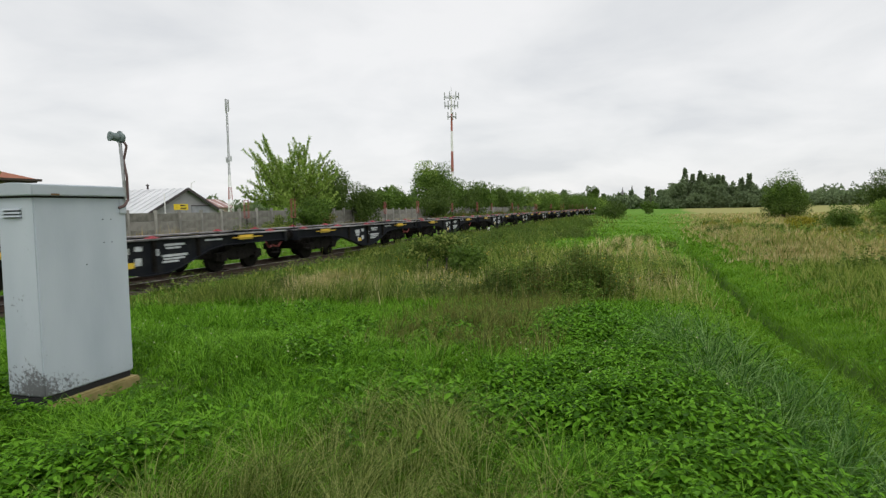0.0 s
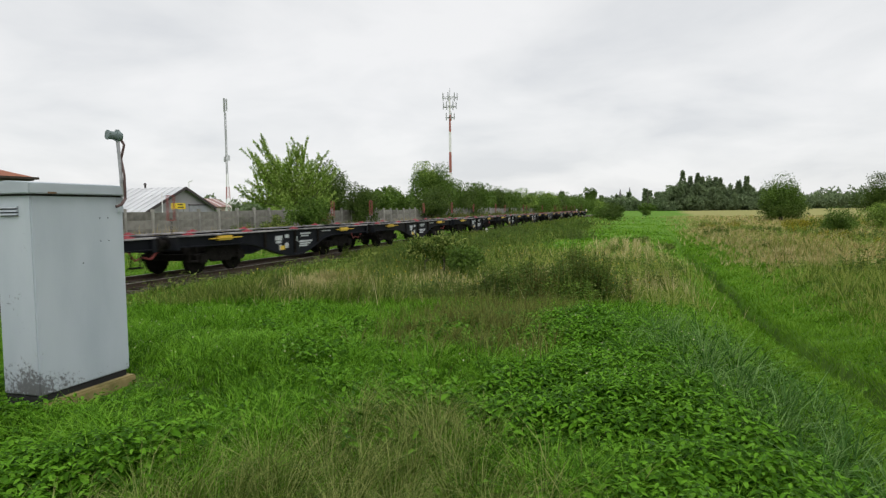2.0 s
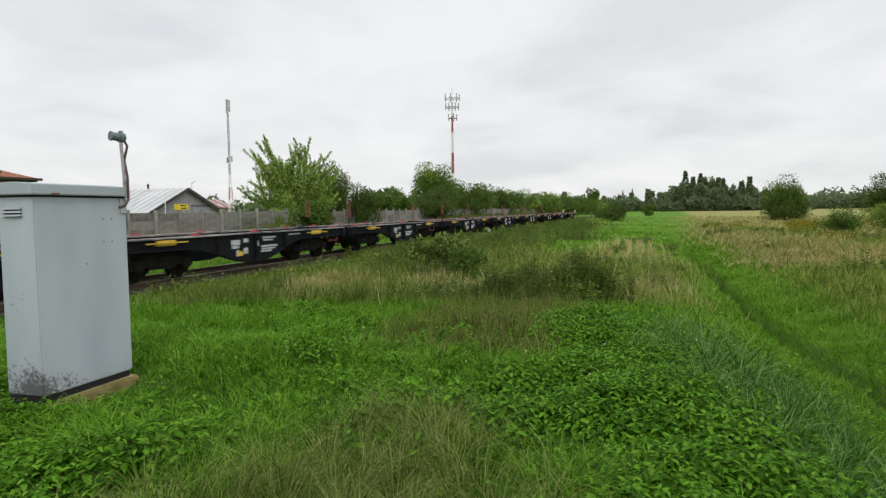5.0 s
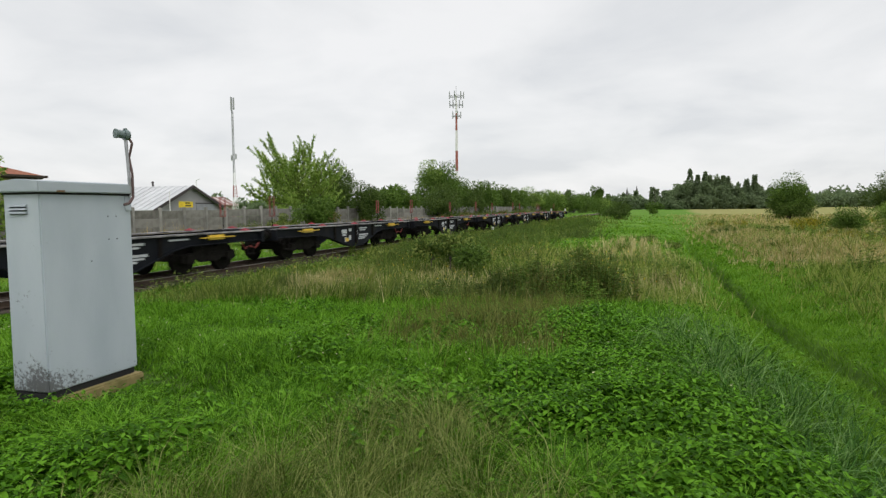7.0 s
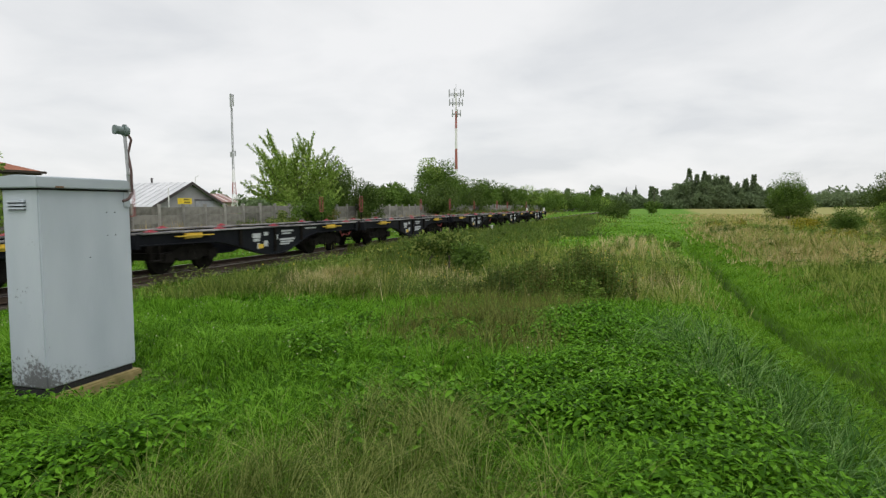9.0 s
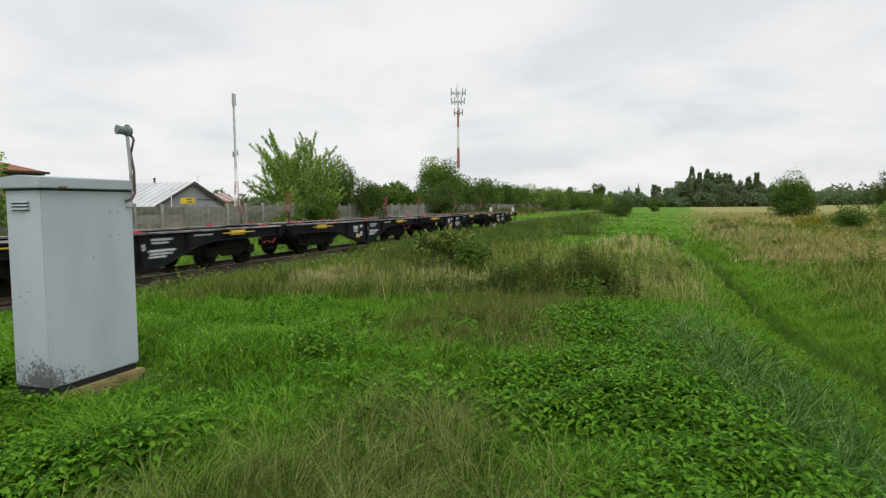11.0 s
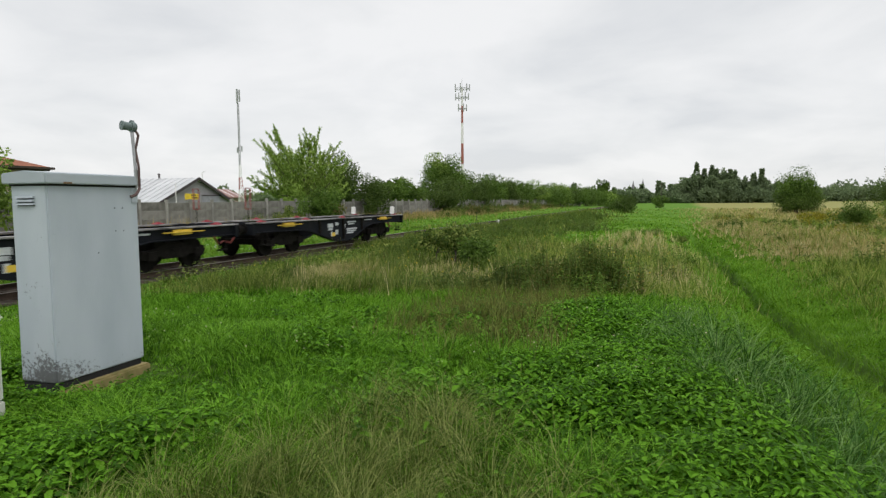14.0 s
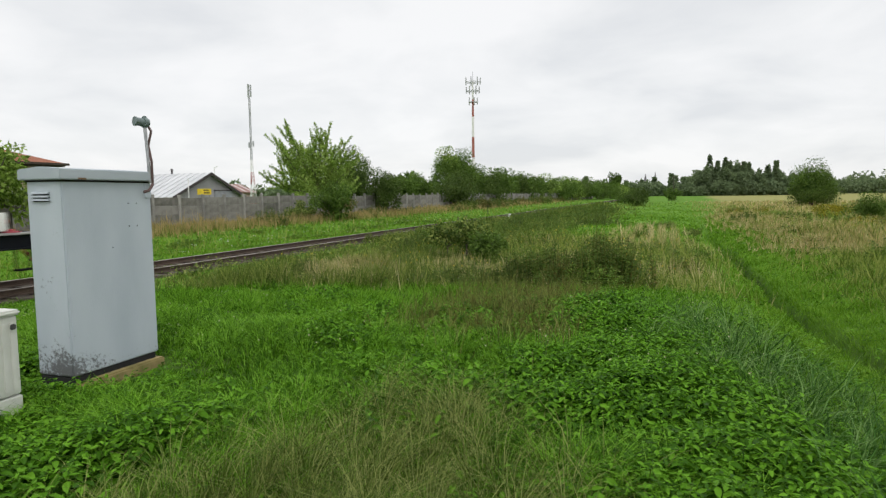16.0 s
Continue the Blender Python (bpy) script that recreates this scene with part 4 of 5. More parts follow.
def shoot_tree():
    """A loose tree of upright shoots, each set with drooping leaves."""
    rs = np.random.RandomState(5)
    t = new("tree")
    t.location = (-31.2, 51.0, 0.0)
    tagged(t, "light green young tree with loose upright leafy shoots behind the fence", "tree")
    P, D, N, LL = [], [], [], []
    bm = bmesh.new()
    rod(bm, (0, 0, -0.2), (0.1, 0.1, 2.2), 0.17, 0.13, n=9)
    limbs = []
    for i in range(54):
        a = rs.uniform(0, 6.283)
        el = rs.uniform(0.0, 1.4)
        ln = rs.uniform(2.9, 5.0) * (1.0 if el < 0.8 else 1.2)
        way = np.array([math.cos(a) * math.cos(el), math.sin(a) * math.cos(el), math.sin(el)])
        s = np.array([0.1, 0.1, rs.uniform(1.3, 2.6)])
        e = s + way * ln
        m = s + way * ln * 0.5 + np.array([0, 0, -0.2])
        rod(bm, s, m, 0.06, 0.04, n=6), rod(bm, m, e, 0.04, 0.012, n=5)
        limbs.append((s, m, e, way))
    part("trunk", bm, BARK, t)
    for s, m, e, way in limbs:
        for j in range(12):
            outer = j < 4
            u = rs.uniform(0.8, 1.0) if outer else rs.uniform(0.25, 0.85)
            b = m + (e - m) * (u * 2 - 1) if u > 0.5 else s + (m - s) * u * 2
            dirn = unit(way * 0.8 + rs.normal(scale=0.28 if outer else 0.6, size=3) + np.array([0, 0, 0.55]))
            ln = rs.uniform(1.1, 1.9) if outer else rs.uniform(0.7, 1.5)
            k = int(ln * (52 if outer else 30))
            f = np.sort(rs.uniform(0.05, 1, k))
            pts = b + dirn * (f * ln)[:, None] + np.array([0, 0, -0.12]) * (f ** 2)[:, None]
            ring = unit(rs.normal(size=(k, 3)))
            P.append(pts), D.append(unit(dirn * 0.35 + ring + np.array([0, 0, -0.25])))
            N.append(unit(np.array([0, 0, 1.0]) + rs.normal(scale=0.4, size=(k, 3)))), LL.append(rs.uniform(0.16, 0.30, k) * (0.85 if outer else 1.1))
    k = 5200      # leaves on the short inner twigs
    P.append(unit(rs.normal(size=(k, 3))) * (rs.uniform(0.25, 1, k) ** 0.6)[:, None] * np.array([3.5, 3.5, 2.7]) + np.array([0, 0, 4.2]))
    D.append(unit(rs.normal(size=(k, 3)) + np.array([0, 0, -0.3])))
    N.append(unit(np.array([0, 0, 1.0]) + rs.normal(scale=0.5, size=(k, 3)))), LL.append(rs.uniform(0.16, 0.32, k))
    P, D, N, LL = map(np.concatenate, (P, D, N, LL))
    leaf_object("crown", P, D, N, LL, LL * 0.42, L_SHOOT, t)


def tufts(x, y, r, seed):
    """Draws points together into tufts; gives the new places, the way each blade fans out, and a height for each tuft."""
    nx, ny, way, tall = x.copy(), y.copy(), np.zeros(len(x)), np.ones(len(x))
    rs = np.random.RandomState(seed)
    for lo, hi, size in ((0, 6, 0.17), (6, 12, 0.26), (12, 25, 0.40), (25, 1e9, 0.6)):
        m = (r >= lo) & (r < hi)
        cx, cy = np.floor(x[m] / size), np.floor(y[m] / size)
        h1 = np.modf(np.abs(np.sin(cx * 12.9898 + cy * 78.233) * 43758.5453))[0]
        h2 = np.modf(np.abs(np.sin(cx * 39.346 + cy * 11.135) * 24634.6345))[0]
        h3 = np.modf(np.abs(np.sin(cx * 73.156 + cy * 52.235) * 13758.1453))[0]
        tx, ty = (cx + 0.15 + 0.7 * h1) * size, (cy + 0.15 + 0.7 * h2) * size
        way[m] = np.arctan2(y[m] - ty, x[m] - tx) + rs.normal(scale=0.5, size=m.sum())
        pull = 0.35 + 0.4 * h3
        nx[m], ny[m] = x[m] + (tx - x[m]) * pull, y[m] + (ty - y[m]) * pull
        tall[m] = 0.6 + 0.75 * h3
    return nx, ny, way, tall


def blades(p, h, w, lean, seed, seg, b):
    """Grass blades: seg 2 has a bend (quad and triangle), seg 1 is one triangle."""
    rs = np.random.RandomState(seed)
    n = len(p)
    a = rs.uniform(0, 6.283, n)
    side = np.stack([np.cos(a), np.sin(a), np.zeros(n)], 1) * (w / 2)[:, None]
    ln = np.stack([np.cos(b), np.sin(b), np.zeros(n)], 1) * (h * lean * rs.uniform(0.2, 1.3, n))[:, None]
    up = np.zeros((n, 3))
    up[:, 2] = h
    tip = p + up * rs.uniform(0.8, 1.0, n)[:, None] + ln
    if seg == 1:
        v = np.stack([p - side, p + side, tip], 1).reshape(-1, 3)
        return v, np.arange(3 * n), np.full(n, 3)
    mid = p + up * 0.58 + ln * 0.30
    v = np.stack([p - side, p + side, mid + side * 0.8, mid - side * 0.8, tip], 1).reshape(-1, 3)
    i = np.arange(n)[:, None] * 5
    f = np.concatenate([i, i + 1, i + 2, i + 3, i + 3, i + 2, i + 4], 1).ravel()
    return v, f, np.tile([4, 3], n)


def scatter(n, r0, r1, seed, a0=-80, a1=60):
    """Points round the spot where the meadow is walked, thinning with distance; angles from the track's direction, plus to the right."""
    rs = np.random.RandomState(seed)
    r = np.exp(rs.uniform(math.log(r0), math.log(r1), n))
    a = np.radians(rs.uniform(a0, a1, n))
    return r * np.sin(a), r * np.cos(a), r, rs


def off_limits(x, y):
    bad = np.abs(x - TRACK_X) < 1.05
    bad |= (np.abs(x + 5.03) < 0.29) & (np.abs(y - 4.34) < 0.55)
    bad |= (np.abs(x + 4.62) < 0.2) & (np.abs(y - 2.86) < 0.33)
    bad |= (np.abs(x - FENCE_X) < 0.12)
    bad |= x < -29.5
    return bad


def zones(x, y):
    """Shares of each plant kind at a place."""
    e = 0.35 * wob(x, y, 1.6, 21)
    e2 = 1.2 * wob(x, y, 0.5, 22)
    edge = np.where(y < 6.4, 1.0 - 0.26 * (y - 3.85), 0.34 - 0.17 * (y - 6.4))      # nettles end, coarse reed grass begins
    lip = np.where(y < 6.4, 1.27, 1.27 - 0.38 * (y - 6.4))
    front = np.where(x < -2.0, 2.6 + 0.46 * (x + 2.0), np.where(x < -1.1, 4.3, 3.15))   # long grass ends
    nr = (x > np.where(y < 4.1, -0.42, -1.25) + e) & (x < edge + e * .4) & (y < 9.4 + e2 * .6) & (y > 1.5)
    nl = (x < -2.75 + e) & (y > front + e * .5) & (x > -9) & (y < 4.0 + e)
    lg = (y < front + e * 1.2) & (x < -0.1 + e)
    dw = (x > -3.3 + e) & (x < -1.05 + e) & (y >= 6.3 - 0.5 * (x + 1.05) + e2 * .4) & (y < 11.2 + e2 * .5)
    rg = (x >= edge + e * .3) & (x < np.maximum(lip, edge + 0.25) + e * .4) & (y < 9.8 + e2 * .5)
    strip = (x >= np.where(y < 9.5, edge, 0.75 + e)) & (x < 4.0 + e + 0.022 * y) & ~rg
    mw = (x > -10.5 + e) & (x <= 1.0 + e) & (y >= 11.2 + e2 * .7 + 2.0 * sstep(-5, -3.6, x)) & (y < 30 + e2 * 3) & ~nr
    tan = (x > -1.9 + e) & (x < 0.3 + e - 0.04 * (y - 24)) & (y > 22 + e2 * 2) & (y < 37)
    tan |= np.hypot(x + 7.5, (y - 14.0) * .8) < 0.95 + e
    tan |= (np.hypot(x + 4.2, (y - 15.2) * .7) < 0.6 + e) | (np.hypot(x + 6.0, (y - 17.0) * .6) < 0.5 + e) | (np.hypot(x + 2.9, (y - 17.5) * .5) < 0.7 + e)
    tan |= np.hypot(x - 0.35, (y - 16.5) * .6) < 0.55 + e * .5
    tan |= (wob(x, y, 0.5, 31) > 0.70) & (y > 15) & (y < 24) & (x > -9) & (x < 0.5)
    mow = (x > -6 + e) & (x < 1.6) & (y >= 32 + e2) & ~tan
    mow |= (x < -16.2 + e) & (x > -24.3 + e * 2)
    verge = (x <= -24.3 + e * 2) & (x > -28)
    bank = (x > np.where(y > 24, -12.95, -12.4)) & (x <= -6) & (y > 12)
    field = (x >= 4.0 + e + 0.022 * y)
    return dict(nr=nr, nl=nl, lg=lg & ~nl & ~nr, dw=dw & ~nr, rg=rg & ~nr, strip=strip & ~nr, mw=mw, tan=tan, mow=mow, verge=verge, bank=bank, field=field)


def grass(name, label, x, y, r, h, w, lean, mat, seed, even=False):
    nx, ny, way, tall = tufts(x, y, r, seed)
    if name == "lawn_grass":      # only loosely tufted
        x, y, h = x * 0.55 + nx * 0.45, y * 0.55 + ny * 0.45, h * (0.5 + 0.5 * tall)
    elif not even:
        x, y, h = nx, ny, h * tall
    z = height(x, y)
    p = np.stack([x, y, z - 0.01], 1)
    w = np.maximum(w, r * 0.0010)
    near = r < 9
    V, F, S, off = [], [], [], 0
    for m, seg in ((near, 2), (~near, 1)):
        if m.sum() == 0:
            continue
        v, f, s = blades(p[m], h[m], w[m] * (1 if seg == 2 else 1.25), lean if seg == 2 else lean * 0.7, seed, seg, way[m])
        V.append(v), F.append(f + off), S.append(s)
        off += len(v)
    me = raw_mesh(name, np.concatenate(V), np.concatenate(F), np.concatenate(S), mat)
    return tagged(new(name, me), label, "grass" if "grass" in name else "weeds", kind="stuff")


def meadow():
    x, y, r, rs = scatter(500000, 2.2, 170, 71)
    x2, y2, r2, _ = scatter(200000, 13, 100, 72, -72, 50)
    rv = np.random.RandomState(73)
    x3, y3 = rv.uniform(-27.9, -24.2, 45000), 18 + 130 * rv.uniform(0, 1, 45000) ** 1.6
    y4 = 4.5 * (70 / 4.5) ** rv.uniform(0, 1, 95000)
    x4 = rv.uniform(1.2, 6.0, 95000) + 0.03 * y4
    x8, y8 = rv.uniform(-12.9, -11.4, 34000), 25 * (130 / 25) ** rv.uniform(0, 1, 34000)
    x5, y5 = rv.normal(-7.5, 0.5, 9000), rv.normal(14.0, 0.7, 9000)
    x6, y6, _, _ = scatter(45000, 0.7, 40, 74, 0, 360)
    x7, y7 = rv.uniform(-10, -0.8, 90000), 3.2 + 8.8 * rv.uniform(0, 1, 90000) ** 0.8
    x, y = np.concatenate([x, x2, x3, x4, x5, x6, x7, x8]), np.concatenate([y, y2, y3, y4, y5, y6, y7, y8])
    r = np.hypot(x, y)
    ok = ~off_limits(x, y)
    x, y, r = x[ok], y[ok], r[ok]
    jit = 0.16 + 0.018 * r
    Z = zones(x + rs.normal(size=len(x)) * jit, y + rs.normal(size=len(x)) * jit * 1.5)
    u = rs.uniform(size=len(x))
    ditch = np.abs(x - ditch_line(y))
    bare = (ditch < 0.12) & (u > 0.40 + 0.02 * np.maximum(y - 15, 0))
    x, y, r, u = x[~bare], y[~bare], r[~bare], u[~bare]
    Z = {k: v[~bare] for k, v in Z.items()}
    clump = wob(x, y, 2.3, 41) * 0.5 + 0.5
    used = np.zeros(len(x), bool)

    def take(mask, share=1.0):
        m = mask & ~used & (u < share)
        used[m] = True
        return m

    def put(name, label, m, h0, h1, w, lean, mat, seed, amp=0.35, even=False):
        k = m.sum()
        h = rs.uniform(h0, h1, k) * (1 - amp + 2 * amp * clump[m])
        h *= 1 - 0.4 * sstep(-9.3, -10.5, x[m]) * (x[m] > -13) * (y[m] < 24)
        h *= np.clip((np.hypot((x[m] + 4.95) * 1.3, y[m] - 4.2) - 0.62) / 0.35, 0.4, 1)
        grass(name, label, x[m], y[m], r[m], h, np.full(k, w), lean, mat, seed, even)

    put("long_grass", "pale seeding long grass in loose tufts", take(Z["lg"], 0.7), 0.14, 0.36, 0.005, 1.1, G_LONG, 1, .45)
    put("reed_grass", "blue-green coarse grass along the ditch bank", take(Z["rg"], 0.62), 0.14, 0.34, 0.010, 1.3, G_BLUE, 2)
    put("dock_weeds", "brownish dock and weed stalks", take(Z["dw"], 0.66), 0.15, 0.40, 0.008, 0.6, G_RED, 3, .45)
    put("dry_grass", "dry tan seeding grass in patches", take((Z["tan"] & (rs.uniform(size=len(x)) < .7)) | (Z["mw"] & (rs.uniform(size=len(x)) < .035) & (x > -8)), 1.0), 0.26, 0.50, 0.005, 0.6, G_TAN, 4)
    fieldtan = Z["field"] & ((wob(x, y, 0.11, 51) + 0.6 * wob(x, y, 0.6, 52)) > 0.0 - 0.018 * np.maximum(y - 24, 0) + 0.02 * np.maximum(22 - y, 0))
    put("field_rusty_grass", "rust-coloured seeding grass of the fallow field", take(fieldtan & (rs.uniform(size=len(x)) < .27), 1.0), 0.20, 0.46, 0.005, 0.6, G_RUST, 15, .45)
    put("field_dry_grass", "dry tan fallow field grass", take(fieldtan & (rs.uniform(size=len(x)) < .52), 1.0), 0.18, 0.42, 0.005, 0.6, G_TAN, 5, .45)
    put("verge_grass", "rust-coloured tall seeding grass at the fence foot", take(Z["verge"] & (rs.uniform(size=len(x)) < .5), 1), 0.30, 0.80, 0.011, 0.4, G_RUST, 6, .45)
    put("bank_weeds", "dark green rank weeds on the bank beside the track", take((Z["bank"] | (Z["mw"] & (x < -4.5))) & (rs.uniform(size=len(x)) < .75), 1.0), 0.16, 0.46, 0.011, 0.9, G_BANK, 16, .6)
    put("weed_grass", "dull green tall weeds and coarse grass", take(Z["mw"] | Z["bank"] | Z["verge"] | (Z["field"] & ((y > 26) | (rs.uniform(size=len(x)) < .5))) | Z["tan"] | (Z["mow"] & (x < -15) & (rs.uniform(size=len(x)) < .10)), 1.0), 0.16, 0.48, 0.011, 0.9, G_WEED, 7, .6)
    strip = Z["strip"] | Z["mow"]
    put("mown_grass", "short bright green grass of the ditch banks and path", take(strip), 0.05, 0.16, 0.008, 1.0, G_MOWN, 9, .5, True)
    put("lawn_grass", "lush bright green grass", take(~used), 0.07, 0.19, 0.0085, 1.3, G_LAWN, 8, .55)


def herbs():
    """Broad small leaves growing through the grass."""
    for name, label, mat, seed, n, keys, top in (("clover_leaves", "small broad leaves among the lush grass", L_NETTLE, 201, 115000, None, 0.15),
                                                 ("weed_leaves", "broad leaves of coarse weeds in the rough meadow", L_OLIVE, 202, 150000, ("mw", "bank", "field"), 0.40)):
        x, y, r, rs = scatter(n, 2.4 if not keys else 6, 60, seed)
        jit = 0.2 + 0.02 * r
        Z = zones(x + rs.normal(size=n) * jit, y + rs.normal(size=n) * jit)
        if keys:
            m = np.any([Z[k] for k in keys], axis=0)
            patch = wob(x, y, 1.1, seed) + 0.6 * wob(x, y, 0.45, seed + 5)
        else:
            m = ~np.any([Z[k] for k in ("mw", "bank", "dw", "field", "lg", "verge", "tan")], axis=0)
            patch = wob(x, y, 1.7, seed)
        m &= ~off_limits(x, y) & (patch > rs.uniform(-0.9, 0.7, n)) & (np.abs(x - TRACK_X) > 1.6)
        x, y, r, patch = x[m], y[m], r[m], patch[m]
        k = len(x)
        hh = top * rs.uniform(0.2, 1.0, k) * np.clip(0.7 + 0.5 * patch, 0.3, 1.3)
        P = np.stack([x, y, height(x, y) + hh], 1)
        a = rs.uniform(0, 6.283, k)
        D = np.stack([np.cos(a), np.sin(a), rs.uniform(-.5, .7, k)], 1)
        N = unit(np.array([0, 0, 1.0]) + rs.normal(scale=.45, size=(k, 3)))
        L = np.maximum(rs.uniform(0.035, 0.085, k), r * rs.uniform(0.003, 0.0055, k))
        tagged(leaf_object(name, P, D, N, L, L * rs.uniform(.35, .6, k), mat), label, "weeds", kind="stuff")


def flowers():
    """Scattered small flower heads."""
    for name, label, rgb, n, x0, x1, y0, y1, z0, z1, size, seed in (
            ("yellow_flower_heads", "tiny yellow flower heads among the rough weeds", (0.62, 0.46, 0.03), 620, -10, 0.5, 13.2, 30, .35, .62, .035, 211),
            ("white_clover_heads", "tiny white clover heads in the far lawn", (0.70, 0.70, 0.64), 420, -23, -16.5, 18, 60, .10, .18, .045, 212),
            ("pale_seed_heads", "tiny pale seed heads over the near meadow", (0.45, 0.44, 0.26), 900, -9.5, 0.8, 5, 13, .2, .34, .016, 213)):
        rs = np.random.RandomState(seed)
        x, y = rs.uniform(x0, x1, n), y0 + (y1 - y0) * rs.uniform(0, 1, n) ** 1.5
        keep = ~off_limits(x, y) & (wob(x, y, 0.7, seed) > rs.uniform(-0.8, 0.5, n))
        x, y = x[keep], y[keep]
        k = len(x)
        P = np.stack([x, y, height(x, y) + rs.uniform(z0, z1, k)], 1)
        a = rs.uniform(0, 6.283, k)
        D = np.stack([np.cos(a), np.sin(a), rs.uniform(.2, 1.2, k)], 1)
        L = size * rs.uniform(.7, 1.3, k)
        tagged(leaf_object(name, P, D, unit(rs.normal(size=(k, 3)) + np.array([0, -1.0, .6])), L, L * .8, plain(name, rgb, rough=.7)), label, "flowers", kind="stuff")


def nettles():
    """Low leafy weeds: short stems with crossed pairs of pointed, drooping leaves."""
    rs = np.random.RandomState(91)
    n = 32000
    x, y = rs.uniform(-6.2, 1.7, n), 1.7 + 9.3 * rs.uniform(0, 1, n) ** 1.15
    Z = zones(x + rs.normal(scale=0.15, size=n), y + rs.normal(scale=0.2, size=n))
    bare = wob(x, y, 4.2, 97)
    dens = np.where(Z["nr"] | Z["nl"], np.clip(0.85 + 0.6 * bare, 0.18, 1.0), 0.0)
    dens = np.where(Z["dw"], 0.10, dens)
    dens = np.where(Z["lg"], 0.03, dens)
    lawn = ~(Z["nr"] | Z["nl"] | Z["dw"] | Z["lg"] | Z["rg"] | Z["strip"])
    dens = np.where(lawn & (wob(x, y, 1.9, 93) > 0.5), 0.07, dens)
    m = (rs.uniform(size=n) < dens) & ~off_limits(x, y) & (np.hypot((x + 4.95) * 1.2, y - 4.3) > 0.85)
    x, y, rich = x[m], y[m], bare[m]
    n = len(x)
    hgt = rs.uniform(0.15, 0.25, n) * (0.9 + 0.45 * wob(x, y, 1.5, 95)) * (1 + 0.25 * rich)
    hgt = np.clip(hgt, 0.07, 0.42)
    k = 12
    tier = np.repeat(np.arange(k // 2), 2)                     # two leaves a tier, each tier turned by a quarter
    lev = 0.38 + 0.62 * tier / (k // 2 - 1)
    ang = rs.uniform(0, 6.283, (n, 1)) + tier * 1.571 + np.tile([0, 3.1416], k // 2) + rs.normal(scale=.22, size=(n, k))
    P = np.zeros((n, k, 3))
    lean = rs.normal(scale=.05, size=(n, 2))
    P[..., 0], P[..., 1] = x[:, None] + lean[:, :1] * lev, y[:, None] + lean[:, 1:] * lev
    P[..., 2] = height(x, y)[:, None] + hgt[:, None] * lev
    droop = 0.08 - 0.55 * rs.uniform(size=(n, k)) - 0.2 * (1 - lev)
    D = np.stack([np.cos(ang), np.sin(ang), droop], -1)
    N = np.array([0, 0, 1.0]) + rs.normal(scale=0.18, size=(n, k, 3))
    size = rs.uniform(0.75, 1.2, (n, 1)) * rs.uniform(0.85, 1.15, (n, k)) * np.where(lev > .95, 0.040, np.where(lev > .8, 0.060, 0.078))
    near = np.hypot(x, y) < 5.5
    for m, flat in ((near, False), (~near, True)):
        L = size[m].ravel()
        ob = leaf_object("nettle_patch", P[m].reshape(-1, 3), D[m].reshape(-1, 3), unit(N[m].reshape(-1, 3)), L, L * (0.6 if flat else 0.52), L_NETTLE, None, flat)
        tagged(ob, "dense low nettles with pointed bright green leaves", "weeds", kind="stuff")


def weed_clump(name, label, x, y, rx, ry, hgt, n, mat, leaf, seed):
    """A clump of upright leafy stalks."""
    rs = np.random.RandomState(seed)
    t = new(name)
    t.location = (x, y, float(height(x, y)))
    tagged(t, label, "weeds")
    a, q = rs.uniform(0, 6.283, n), np.sqrt(rs.uniform(0, 1, n))
    bx, by = rx * q * np.cos(a), ry * q * np.sin(a)
    h = hgt * rs.uniform(0.55, 1.0, n) * (1.05 - 0.45 * q)
    bm = bmesh.new()
    P, D, N, L = [], [], [], []
    for i in range(n):
        tip = np.array([bx[i] * 1.15 + rs.normal(scale=.08), by[i] * 1.15 + rs.normal(scale=.08), h[i]])
        base = np.array([bx[i], by[i], -0.03])
        rod(bm, base, tip, 0.008, 0.003, n=4)
        k = 24
        f = rs.uniform(0.15, 1, k)
        P.append(base + (tip - base) * f[:, None])
        an = rs.uniform(0, 6.283, k)
        D.append(np.stack([np.cos(an), np.sin(an), rs.uniform(-.2, .6, k)], 1))
        N.append(unit(np.array([0, 0, 1.0]) + rs.normal(scale=.4, size=(k, 3))))
        L.append(leaf * rs.uniform(.6, 1.3, k) * (1.3 - .7 * f))
    P, D, N, L = map(np.concatenate, (P, D, N, L))
    leaf_object("foliage", P, D, N, L, L * .4, mat, t)
    part("stalk", bm, G_RED, t)["kind"] = "stuff"
    return t


